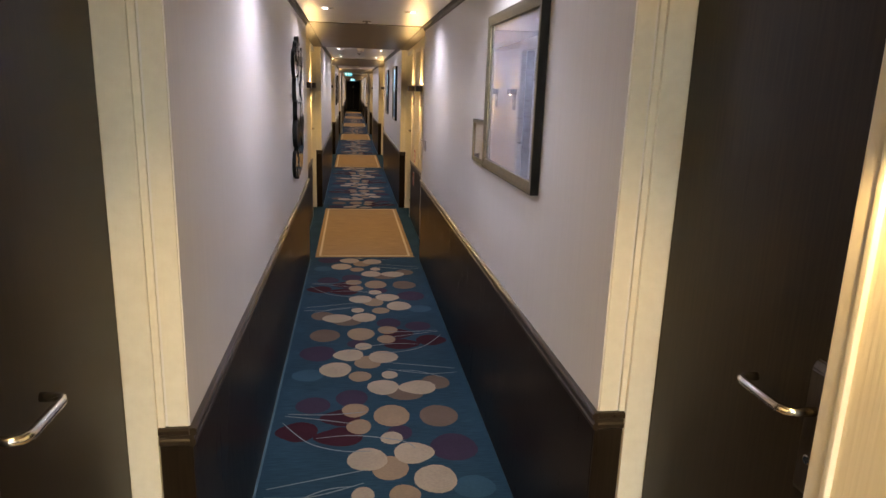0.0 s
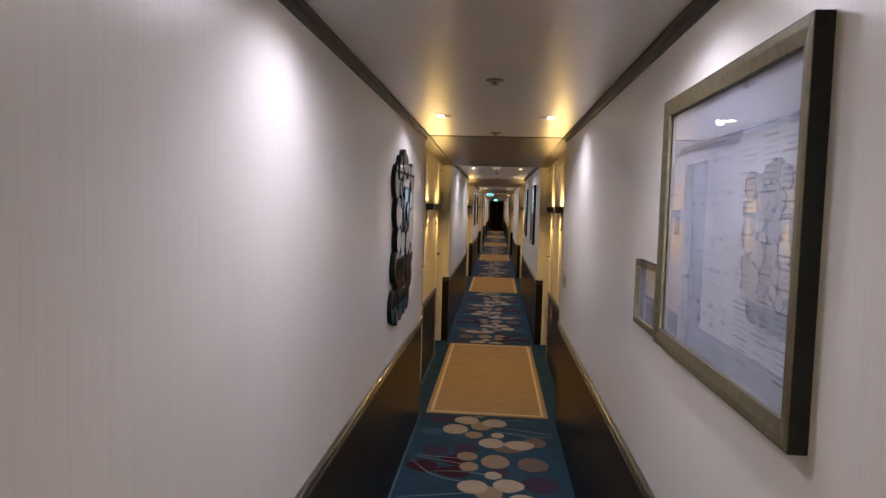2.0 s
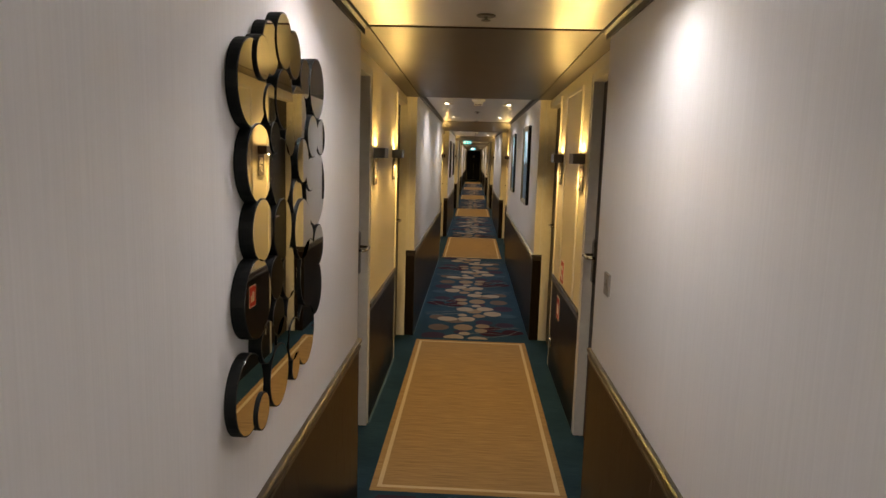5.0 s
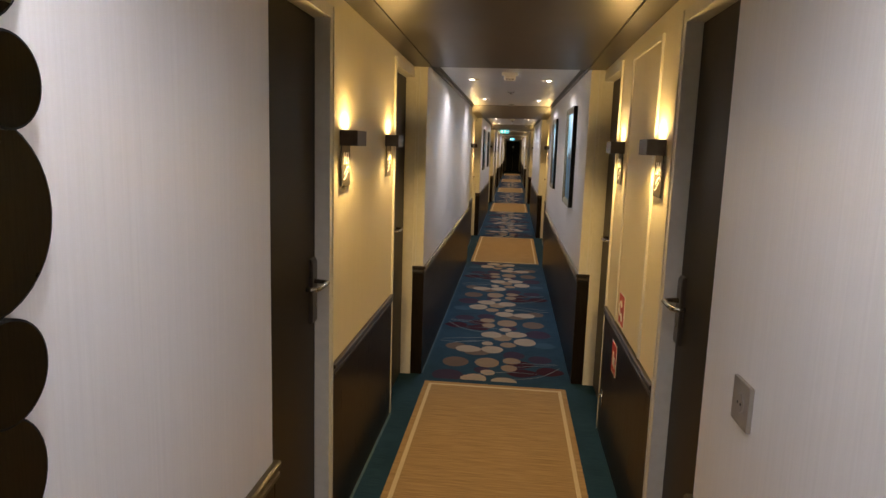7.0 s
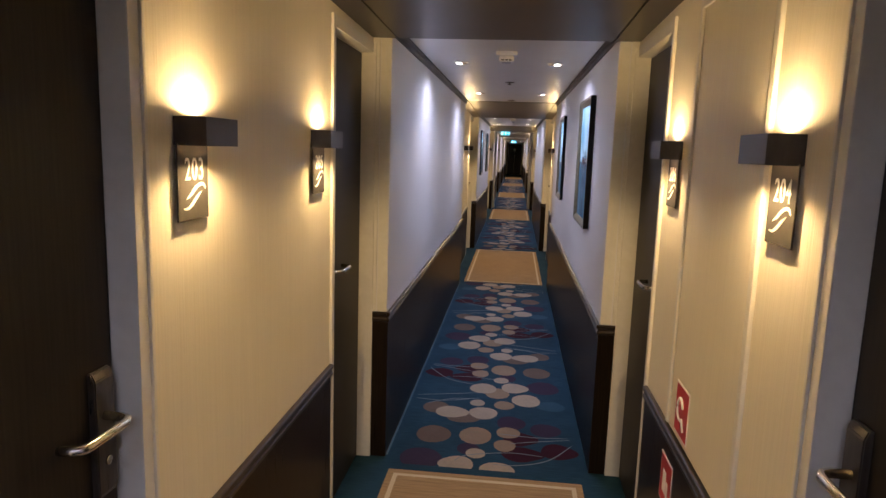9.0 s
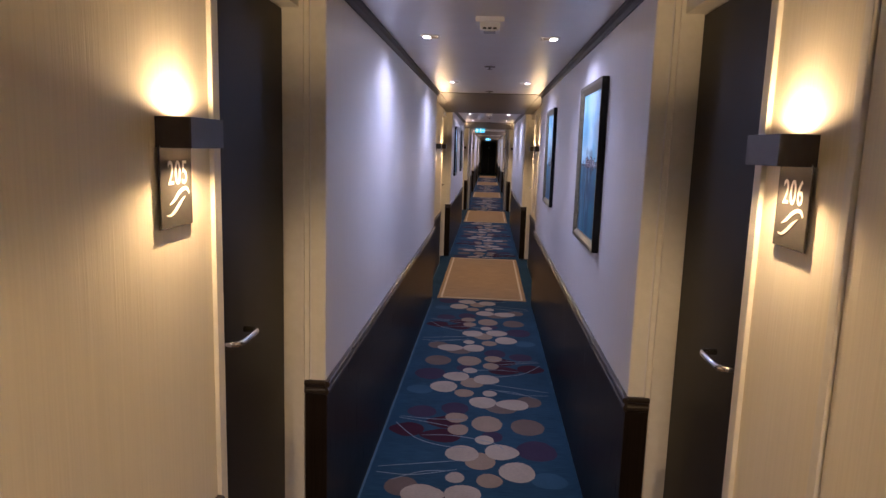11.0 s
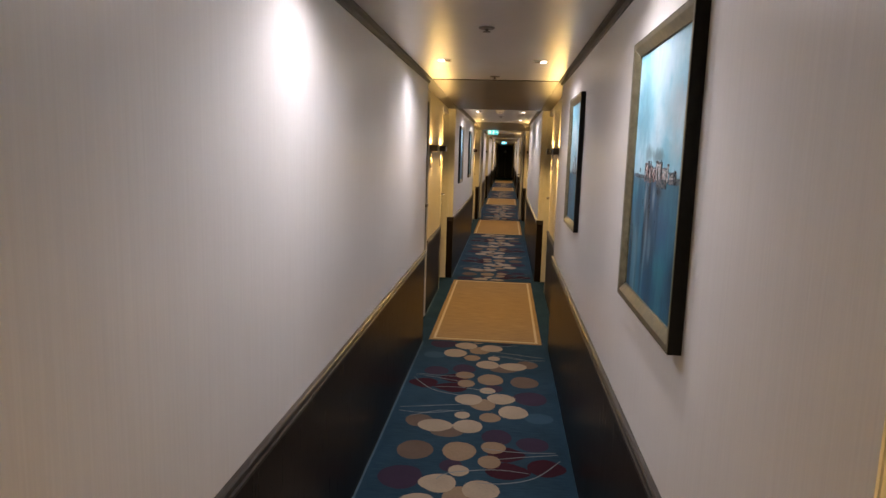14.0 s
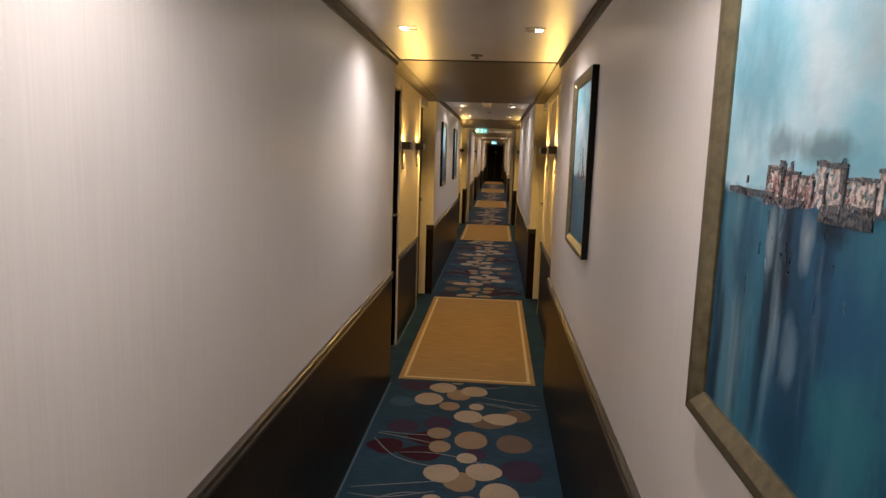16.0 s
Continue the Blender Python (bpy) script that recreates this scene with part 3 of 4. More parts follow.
# ---------------------------------------------------------------- wall lamps
def wall_lamp():
    t = thing("wall_lamp", "dark bronze box wall lamp lit upward and downward", "wall lamp", "wall lamps beside cabin doors")
    wy, dx, h, th = 0.0775, 0.072, 0.060, 0.003
    bm = bmesh.new()
    box(bm, 0, th, -wy, wy, 0, h)
    box(bm, dx - th, dx, -wy, wy, 0, h, 0, 0.001)
    box(bm, th, dx - th, -wy, -wy + th, 0, h)
    box(bm, th, dx - th, wy - th, wy, 0, h)
    part("housing", bm, M_SCONCE, t)
    bm = bmesh.new()
    box(bm, th, dx - th, -wy + th, wy - th, h * 0.5 - 0.002, h * 0.5 + 0.002)
    part("inner_plate", bm, M_BEZEL, t)
    for z in (0.0322, 0.0253):
        bm = bmesh.new()
        box(bm, 0.020, 0.044, -0.012, 0.012, z, z + 0.0025)
        part("lamp_chip", bm, M_LED, t, "lit warm lamp chip")
    return t


def sconce_light(x, y, z, up):
    tilt = (20 if up else -40) * (1 if x < 0 else -1)
    d = bpy.data.lights.new("sconce_light", "SPOT")
    d.energy, d.color, d.shadow_soft_size = SCONCE_W * (0.37 if up else 0.62), SCONCE_RGB, 0.007
    d.spot_size, d.spot_blend = radians(176 if up else 174), 0.35
    ob = new("sconce_light", d)
    ob.matrix_basis = pose(x, y, z, 180 if up else 0, tilt)


# ---------------------------------------------------------------- number plaques
def spline(pts, n):
    """Points on a smooth line through pts (Catmull-Rom), n to each span."""
    out = []
    for i in range(len(pts) - 1):
        p0, p1, p2, p3 = pts[max(0, i - 1)], pts[i], pts[i + 1], pts[min(len(pts) - 1, i + 2)]
        for k in range(n):
            u = k / n
            out.append(tuple(0.5 * (2 * b + (c - a) * u + (2 * a - 5 * b + 4 * c - d) * u * u + (3 * b - a - 3 * c + d) * u ** 3) for a, b, c, d in zip(p0, p1, p2, p3)))
    out.append(tuple(pts[-1]))
    return out


def number_plaque(text):
    t = thing("number_plaque", "grey cabin number plaque with white numerals and wave" if text else "grey cabin number plaque below a wall lamp", "plaque", "cabin number plaques")
    bm = bmesh.new()
    box(bm, 0.006, 0.010, -0.068, 0.068, -0.165, 0, 0, 0.0012)
    part("plate", bm, M_PLAQUE, t)
    for y in (-0.045, 0.045):
        bm = bmesh.new()
        disc(bm, (0.006, y, -0.03), (1, 0, 0), 0.006, 0.006, 12)
        part("standoff", bm, M_STEEL, t)
    if text:
        for i, ch in enumerate(text):
            me = words(ch, 0.069)
            me.transform(Matrix.Translation((0.0107, 0.003 + (i - 1) * 0.0300, -0.057)) @ FACE_X @ Matrix.Diagonal((0.76, 1.0, 1, 1)))
            me.materials.append(M_NUMERAL)
            ob = new("numeral", me)
            ob.parent = t
    else:
        for y in (-0.026, 0.006, 0.036):
            bm = bmesh.new()
            box(bm, 0.0098, 0.0112, y - 0.010, y + 0.010, -0.078, -0.038)
            part("numeral_bar", bm, M_NUMERAL, t, "white numeral bar")
    # two rising wave strokes, the upper one curling over at its tip
    for line in (((-0.034, -0.118, 0.0004), (-0.013, -0.109, 0.0034), (0.005, -0.097, 0.0040), (0.025, -0.089, 0.0036), (0.043, -0.089, 0.0033), (0.053, -0.099, 0.0018)),
                 ((-0.048, -0.138, 0.0006), (-0.029, -0.139, 0.0026), (-0.007, -0.129, 0.0040), (0.011, -0.117, 0.0036), (0.033, -0.1045, 0.0005))):
        pts = spline(line, 5)
        up, dn = [], []
        for i, (y, z, w) in enumerate(pts):
            a, b = pts[max(0, i - 1)], pts[min(len(pts) - 1, i + 1)]
            g = math.hypot(b[0] - a[0], b[1] - a[1])
            ny, nz = -(b[1] - a[1]) / g, (b[0] - a[0]) / g
            up.append((y + ny * w, z + nz * w))
            dn.append((y - ny * w, z - nz * w))
        bm = bmesh.new()
        for k in range(len(pts) - 1):
            prism(bm, [up[k], up[k + 1], dn[k + 1], dn[k]], "x", 0.0098, 0.0112)
        part("wave_mark", bm, M_NUMERAL, t, "white wave stroke")
    return t


lamp0, plaque0 = wall_lamp(), number_plaque("")
LAMPS = ((LEFT, 7.897, "203"), (LEFT, 8.822, "205"), (RIGHT, 7.912, "204"), (RIGHT, 8.848, "206"))
LAMP_Z = 1.597
first = True
for k in BAYS:
    o = bay(k)
    for side, y, text in LAMPS:
        m = on_wall(side, RW, y + o, LAMP_Z)
        pm = on_wall(side, RW, y - 0.014 + o, LAMP_Z + 0.004)
        if first:
            lamp0.matrix_basis, plaque0.matrix_basis, first = m, pm, False
        else:
            copy_thing(lamp0, m)
            if k == 1:
                number_plaque(text).matrix_basis = pm
            else:
                copy_thing(plaque0, pm)
        out = -1 if side == LEFT else 1
        sconce_light((RW - 0.034) * out, y + o, LAMP_Z + 0.052, True)
        sconce_light((RW - 0.056) * out, y + o, LAMP_Z + 0.0045, False)


# ---------------------------------------------------------------- ceiling fittings
def ceiling_light():
    """Square recessed downlight; built with the lit lens towards +x."""
    t = thing("ceiling_light", "square recessed nickel downlight lit cool white", "ceiling light", "recessed ceiling downlights")
    bm = bmesh.new()
    for x0, x1, y0, y1 in ((-0.048, 0.048, -0.048, -0.036), (-0.048, 0.048, 0.036, 0.048), (-0.048, -0.036, -0.036, 0.036), (0.036, 0.048, -0.036, 0.036)):
        box(bm, x0, x1, y0, y1, -0.005, 0.0, 0, 0.0015)
    part("bezel", bm, M_BEZEL, t)
    bm = bmesh.new()
    prism(bm, [(-0.036, -0.001), (0.004, -0.003), (0.004, -0.0005), (-0.036, -0.0002)], "y", -0.036, 0.036)
    part("reflector", bm, M_BRASS, t, "tilted brass reflector")
    bm = bmesh.new()
    box(bm, 0.004, 0.036, -0.032, 0.032, -0.0045, -0.0005)
    part("lens", bm, M_LENS, t, "lit white lens")
    return t


# Added out of view: stands in for cool light reaching the first door jambs.
def fill_panel():
    t = thing("unseen_fill_panel", "unseen glowing panel added behind the start to light door jambs", "ceiling light", "")
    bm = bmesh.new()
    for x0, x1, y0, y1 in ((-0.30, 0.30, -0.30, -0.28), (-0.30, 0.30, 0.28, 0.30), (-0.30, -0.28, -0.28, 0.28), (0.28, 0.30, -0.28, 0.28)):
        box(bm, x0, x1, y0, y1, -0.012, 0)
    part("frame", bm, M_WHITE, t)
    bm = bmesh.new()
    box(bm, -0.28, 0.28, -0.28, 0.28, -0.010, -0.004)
    part("diffuser", bm, M_FILL_GLOW, t, "glowing face of the added panel")
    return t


fill_panel().matrix_basis = pose(0, -2.3, H)
light0 = ceiling_light()
first = True
for k in range(-1, 6):
    o = bay(k)
    for y in ((10.99, 13.306) if k >= 0 else (13.306,)):
        for s in (-1, 1):
            m = pose(s * 0.303, y + o, H, 0, 0, 0 if s > 0 else 180)
            if first:
                light0.matrix_basis, first = m, False
            else:
                copy_thing(light0, m)
            d = bpy.data.lights.new("downlight", "SPOT")
            d.energy, d.color, d.shadow_soft_size = DOWN_W, DOWN_RGB, 0.024
            d.spot_size, d.spot_blend = radians(166), 0.75
            ob = new("downlight", d)
            ob.matrix_basis = pose(s * 0.262, y + o, H - 0.007, 0, s * 6, 0)


def sprinkler():
    t = thing("sprinkler", "small dark nickel sprinkler head on the ceiling", "sprinkler", "ceiling sprinklers")
    bm = bmesh.new()
    disc(bm, (0, 0, -0.006), (0, 0, -1), 0.038, 0.006, 24, 0.002)
    part("rosette", bm, M_SPRINKLER, t)
    bm = bmesh.new()
    disc(bm, (0, 0, -0.018), (0, 0, -1), 0.007, 0.014, 12)
    part("nozzle", bm, M_SPRINKLER, t)
    bm = bmesh.new()
    disc(bm, (0, 0, -0.021), (0, 0, -1), 0.018, 0.003, 16)
    part("deflector", bm, M_SPRINKLER, t)
    return t


def smoke_detector():
    t = thing("smoke_detector", "white square smoke detector on the ceiling", "smoke detector", "ceiling smoke detectors")
    bm = bmesh.new()
    box(bm, -0.062, 0.062, -0.062, 0.062, -0.022, 0, 0, 0.004)
    part("base", bm, M_WHITE, t)
    bm = bmesh.new()
    box(bm, -0.043, 0.043, -0.043, 0.043, -0.056, -0.022, 0, 0.006)
    head = part("sensor_head", bm, M_WHITE, t)
    for x in (-0.022, 0.0, 0.022):
        bm = bmesh.new()
        box(bm, x - 0.008, x + 0.008, -0.0445, -0.0425, -0.050, -0.043)
        part("slot", bm, M_BLACK, head, "dark slot")
    bm = bmesh.new()
    box(bm, -0.026, 0.026, -0.026, 0.026, -0.0585, -0.0555, 0, 0.001)
    part("sensor_grille", bm, M_GREY, head)
    return t


def ceiling_valve():
    t = thing("ceiling_vent", "round bronze air vent flush in the recess ceiling", "vent", "round ceiling vents")
    bm = bmesh.new()
    disc(bm, (0, 0, -0.006), (0, 0, -1), 0.115, 0.006, 40, 0.003)
    part("flange", bm, M_SOFFIT, t)
    bm = bmesh.new()
    disc(bm, (0, 0, -0.010), (0, 0, -1), 0.085, 0.004, 36, 0.002)
    part("valve_plate", bm, M_SOFFIT, t)
    return t


spr, det, vent = sprinkler(), smoke_detector(), ceiling_valve()
for k in BAYS:
    o = bay(k)
    places = [(det, 0.0, 10.50, H), (vent, -0.13, 8.50, H - 0.004), (spr, 0.0, 12.19, H), (spr, 0.0, 14.17, H)]
    for i, (ob, x, y, z) in enumerate(places):
        if y + o > Y_MAX:
            continue
        m = pose(x, y + o, z)
        if k == 0 and i < 3:
            ob.matrix_basis = m
        else:
            copy_thing(ob, m)


# ---------------------------------------------------------------- pictures
def picture_frame(t, w, h, depth, fw, drop=0.016):
    """Mitred champagne moulding that slopes down to the picture, with black outer sides; built looking along +x, centred on a picture w x h."""
    o, i = 0.002, fw
    outer = [(-w / 2 + o, -h / 2 + o), (w / 2 - o, -h / 2 + o), (w / 2 - o, h / 2 - o), (-w / 2 + o, h / 2 - o)]
    inner = [(-w / 2 + i, -h / 2 + i), (w / 2 - i, -h / 2 + i), (w / 2 - i, h / 2 - i), (-w / 2 + i, h / 2 - i)]
    mid = [(p[0] * 0.62 + q[0] * 0.38, p[1] * 0.62 + q[1] * 0.38) for p, q in zip(outer, inner)]
    low = depth - drop
    for k in range(4):
        m = (k + 1) % 4
        bm = bmesh.new()
        rows = []
        for c in (k, m):
            rows.append([bm.verts.new((x, *p)) for x, p in ((low - 0.006, outer[c]), (depth, outer[c]), (depth - 0.001, mid[c]), (low + 0.003, inner[c]), (low - 0.006, inner[c]))])
        for q in range(5):
            bm.faces.new((rows[0][q], rows[0][(q + 1) % 5], rows[1][(q + 1) % 5], rows[1][q]))
        bm.faces.new(rows[0][::-1])
        bm.faces.new(rows[1])
        bmesh.ops.recalc_face_normals(bm, faces=bm.faces[:])
        bmesh.ops.bevel(bm, geom=bm.edges[:], offset=0.0008, segments=1, affect="EDGES")
        part("frame_moulding", bm, M_CHAMPAGNE, t, "champagne leaf moulding")
    for y0, y1, z0, z1 in ((-w / 2, w / 2, -h / 2, -h / 2 + o), (-w / 2, w / 2, h / 2 - o, h / 2), (-w / 2, -w / 2 + o, -h / 2 + o, h / 2 - o), (w / 2 - o, w / 2, -h / 2 + o, h / 2 - o)):
        bm = bmesh.new()
        box(bm, 0.0, depth - 0.001, y0, y1, z0, z1)
        part("frame_edge", bm, M_BLACK, t, "black lacquered frame edge")


# soft patches of paint on the castle picture: field, centre, half sizes, colour, strength
CASTLE_SMUDGES = (("sky", 0.02, 0.30, 0.20, 0.10, (0.52, 0.66, 0.74), 0.8), ("sky", 0.16, 0.17, 0.12, 0.08, (0.36, 0.44, 0.47), 0.7), ("sky", -0.20, 0.16, 0.10, 0.12, (0.08, 0.27, 0.35), 0.7),
                  ("sky", -0.10, 0.060, 0.06, 0.025, (0.10, 0.17, 0.20), 0.7), ("sky", 0.02, 0.052, 0.09, 0.020, (0.09, 0.15, 0.17), 0.75), ("sky", 0.20, 0.07, 0.08, 0.04, (0.34, 0.44, 0.47), 0.6),
                  ("sea", -0.055, -0.085, 0.022, 0.075, (0.003, 0.010, 0.022), 0.9), ("sea", -0.105, -0.070, 0.016, 0.060, (0.20, 0.28, 0.33), 0.75), ("sea", -0.005, -0.055, 0.020, 0.050, (0.24, 0.32, 0.36), 0.75),
                  ("sea", 0.055, -0.040, 0.040, 0.020, (0.004, 0.012, 0.024), 0.9), ("sea", 0.12, -0.13, 0.11, 0.07, (0.006, 0.075, 0.165), 0.8), ("sea", -0.20, -0.10, 0.07, 0.09, (0.006, 0.060, 0.110), 0.8),
                  ("sea", -0.02, -0.20, 0.025, 0.050, (0.13, 0.23, 0.30), 0.6), ("sea", 0.13, -0.24, 0.10, 0.06, (0.01, 0.16, 0.21), 0.7))


def painting(seed, horizon, kind):
    w, h, depth, fw = (0.686 if kind == "castle" else 0.640), (0.786 if kind == "castle" else 0.772), (0.032 if kind == "castle" else 0.027), 0.041
    label = "framed blue seascape painting with pale harbour castle" if kind == "castle" else "framed blue seascape painting with dark sailing masts"
    t = thing("painting", label, "painting", "seascape paintings in the passage")
    picture_frame(t, w, h, depth, fw, 0.018)
    bm = bmesh.new()
    box(bm, 0.001, depth - 0.020, -w / 2 + 0.013, w / 2 - 0.013, -h / 2 + 0.013, h / 2 - 0.013)
    canvas = part("canvas", bm, canvas_material("seascape paint", seed, horizon, CASTLE_SMUDGES if kind == "castle" else ()), t, "oil painted canvas in blue and teal")
    rnd = random.Random(int(seed * 10))
    x = depth - 0.020

    def dab(bm, y0, y1, z0, z1, mi, lift, slant=0.0):
        y0, y1 = max(-0.275, y0), min(0.275, y1)
        if y1 - y0 < 0.002:
            return
        q = 0.25 * min(y1 - y0, z1 - z0)
        j = lambda: rnd.uniform(-q, q)
        prism(bm, [(y0 + j(), z0 + j()), ((y0 + y1) / 2, z0 - abs(j())), (y1 + j(), z0 + j()), (y1 + j() + slant, z1 + j()), ((y0 + y1) / 2 + slant, z1 + abs(j())), (y0 + j() + slant, z1 + j())], "x", x, x + lift, mi)

    bm = bmesh.new()
    z = horizon
    if kind == "castle":
        # blocks: from, to, height, paint (rose, pale, dark), number of ribs
        for a, b, h, mi, ribs in ((-0.130, -0.085, 0.046, 0, 9), (-0.085, -0.040, 0.040, 0, 8), (-0.098, -0.080, 0.058, 2, 2), (-0.042, 0.002, 0.034, 0, 7), (0.000, 0.030, 0.056, 1, 4), (0.030, 0.072, 0.054, 1, 5),
                                  (0.068, 0.132, 0.036, 1, 6), (0.148, 0.205, 0.020, 1, 5), (0.195, 0.222, 0.026, 2, 2)):
            h *= 0.70
            dab(bm, a, b, z - 0.010, z + h, mi, 0.0003)
            for r in range(ribs * 5):
                y, zz = rnd.uniform(a, b), z + h * rnd.uniform(-0.15, 0.9)
                wd, ht = rnd.uniform(0.0012, 0.0055), rnd.uniform(0.0015, 0.0085)
                if rnd.random() < 0.35:
                    wd, ht = ht, wd
                dab(bm, max(a, y - wd), min(b, y + wd), zz, min(zz + ht, z + h), rnd.choice((mi, mi, mi, 0, 1, 1, 1, 1, 2)), 0.0005 + 0.00002 * r, rnd.uniform(-0.002, 0.002))
            # roof line and the shaded end of the block
            dab(bm, a + rnd.uniform(-0.002, 0.006), b + rnd.uniform(-0.006, 0.002), z + h - 0.001, z + h + rnd.uniform(0.002, 0.005), 2, 0.0022, rnd.uniform(-0.002, 0.003))
            dab(bm, b - 0.004, b - 0.001, z - 0.004, z + h * rnd.uniform(0.7, 1.0), 2, 0.0023)
        dab(bm, 0.132, 0.142, z - 0.006, z + 0.036, 1, 0.0017)
        dab(bm, 0.130, 0.144, z + 0.034, z + 0.038, 2, 0.0018)
        for y, ht in ((-0.132, 0.036), (-0.062, 0.042), (0.062, 0.046), (-0.205, 0.020), (0.205, 0.024)):
            dab(bm, y - 0.003, y + 0.003, z + 0.01, z + ht, 2, 0.0016)
        # dark shore and the castle's foot in the water
        for y0, y1, dz, up in ((-0.33, -0.20, 0.006, 0.003), (-0.22, -0.11, 0.007, 0.001), (-0.14, -0.02, 0.012, -0.004), (0.02, 0.13, 0.022, -0.004), (0.11, 0.24, 0.010, -0.001), (0.20, 0.35, 0.008, 0.004)):
            dab(bm, y0, y1, z - dz, z + up, 2, 0.0015)
    else:
        for y, ht, sl in ((-0.09, 0.060, 0.006), (-0.03, 0.100, -0.006), (0.03, 0.125, 0.004), (0.05, 0.090, 0.008), (0.09, 0.050, 0.0)):
            dab(bm, y - 0.0035, y + 0.0035, z - 0.01, z + ht, 2, 0.0013, sl)
        for i in range(50):
            y = rnd.uniform(-0.15, 0.15)
            wd, ht = rnd.uniform(0.004, 0.016), rnd.uniform(0.004, 0.012)
            zz = z + rnd.uniform(-0.014, 0.045 * (1 - abs(y) / 0.16))
            dab(bm, y - wd, y + wd, zz, zz + ht, (2, 2, 0, 1)[i % 4], 0.0003 + 0.000012 * i)
    # reflections dragged down the water
    for i in range(20):
        y = rnd.gauss(-0.06, 0.12)
        if abs(y) > 0.33:
            continue
        ln, wd = rnd.uniform(0.008, 0.030), rnd.uniform(0.0006, 0.0022)
        top = horizon - 0.012 - abs(rnd.gauss(0, 0.06))
        dab(bm, y - wd, y + wd, top - ln, top, (3, 4, 4)[i % 3], 0.0002 + 0.000006 * i, rnd.uniform(-0.006, 0.006))
    part("painted_skyline", bm, [M_ROSE, M_STONE, M_SHADOW, M_FOAM, M_DEEP], canvas, "thick painted strokes of a harbour skyline")["kind"] = "stuff"
    return t


PZ = 1.557
painting(3.1, -0.004, "castle").matrix_basis = on_wall(RIGHT, HW, 10.838, PZ - 0.006)
painting(7.4, -0.060, "masts").matrix_basis = on_wall(RIGHT, HW, 13.030, PZ)
painting(11.8, -0.030, "masts").matrix_basis = on_wall(LEFT, HW, 18.28, PZ)
painting(15.2, 0.020, "masts").matrix_basis = on_wall(LEFT, HW, 20.46, PZ)


def printed_plan():
    """Glazed deck plan: paper with a dark ship profile, rows of small print and columns of text bars."""
    w, h, depth, fw = 0.905, 0.694, 0.032, 0.043
    t = thing("framed_plan", "large framed white deck plan behind reflecting glass", "picture", "")
    picture_frame(t, w, h, depth, fw, 0.009)
    bm = bmesh.new()
    box(bm, 0.002, 0.010, -w / 2 + 0.013, w / 2 - 0.013, -h / 2 + 0.013, h / 2 - 0.013)
    paper = part("paper", bm, M_PAPER, t, "pale blue white printed sheet")
    rnd = random.Random(8)
    x = 0.010
    bm = bmesh.new()

    def strip(bm, x0, x1, y0, y1, z0, z1, mi):
        box(bm, x0, x1, -y1, -y0, z0, z1, mi)

    # ship profile near the top, plans below it, columns of text at the far side
    prism(bm, [(0.13, 0.205), (0.10, 0.178), (-0.33, 0.190), (-0.345, 0.200), (-0.30, 0.205)], "x", x, x + 0.0008, 0)
    strip(bm, x, x + 0.0008, 0.03, 0.21, 0.205, 0.216, 1)
    strip(bm, x, x + 0.0008, 0.15, 0.26, 0.216, 0.224, 1)
    for z in (0.098, 0.040, -0.060, -0.130, 0.170):
        strip(bm, x, x + 0.0006, -0.08, 0.36, z, z + 0.0025, 1)
    for z in (0.150, 0.075, 0.052, -0.030, -0.046, -0.100, -0.185, -0.205, -0.225):
        y = -0.08
        while y < 0.36:
            ln = rnd.uniform(0.008, 0.030)
            if rnd.random() < 0.62:
                strip(bm, x, x + 0.0008, y, y + ln, z, z + rnd.uniform(0.006, 0.013), 0 if rnd.random() < 0.45 else 1)
            y += ln + rnd.uniform(0.010, 0.035)
    for y0 in (-0.395, -0.300, -0.205):
        z = 0.20
        while z > -0.27:
            if rnd.random() < 0.85:
                strip(bm, x, x + 0.0007, y0, y0 + rnd.uniform(0.045, 0.082), z, z + 0.0042, 1 if rnd.random() < 0.7 else 0)
            z -= 0.0115 if rnd.random() < 0.9 else 0.030
    part("printed_lines", bm, [M_INK, M_INK_PALE], paper, "rows of small grey print")
    bm = bmesh.new()
    box(bm, 0.0135, 0.0158, -w / 2 + 0.013, w / 2 - 0.013, -h / 2 + 0.013, h / 2 - 0.013)
    g = part("glass", bm, M_GLASS, t, "clear reflecting picture glass")
    g.visible_shadow = False
    return t


printed_plan().matrix_basis = on_wall(RIGHT, HW, 3.328, 1.604)


def small_notice():
    w, h, depth, fw = 0.300, 0.216, 0.022, 0.020
    t = thing("framed_notice", "small framed notice behind glass beside the plan", "picture", "")
    picture_frame(t, w, h, depth, fw, 0.005)
    bm = bmesh.new()
    box(bm, 0.002, 0.008, -w / 2 + 0.013, w / 2 - 0.013, -h / 2 + 0.013, h / 2 - 0.013)
    paper = part("paper", bm, M_PAPER, t, "grey white card")
    bm = bmesh.new()
    box(bm, 0.008, 0.0088, -0.092, -0.085, -0.085, 0.085, 0)
    for z in (0.05, 0.02, -0.01, -0.04):
        box(bm, 0.008, 0.0085, -0.05, 0.10, z, z + 0.014, 1)
    part("printed_lines", bm, [M_INK, M_INK_PALE], paper)
    bm = bmesh.new()
    box(bm, 0.0115, 0.0135, -w / 2 + 0.013, w / 2 - 0.013, -h / 2 + 0.013, h / 2 - 0.013)
    g = part("glass", bm, M_GLASS, t, "clear reflecting picture glass")
    g.visible_shadow = False
    return t


small_notice().matrix_basis = on_wall(RIGHT, HW, 3.968, 1.366)


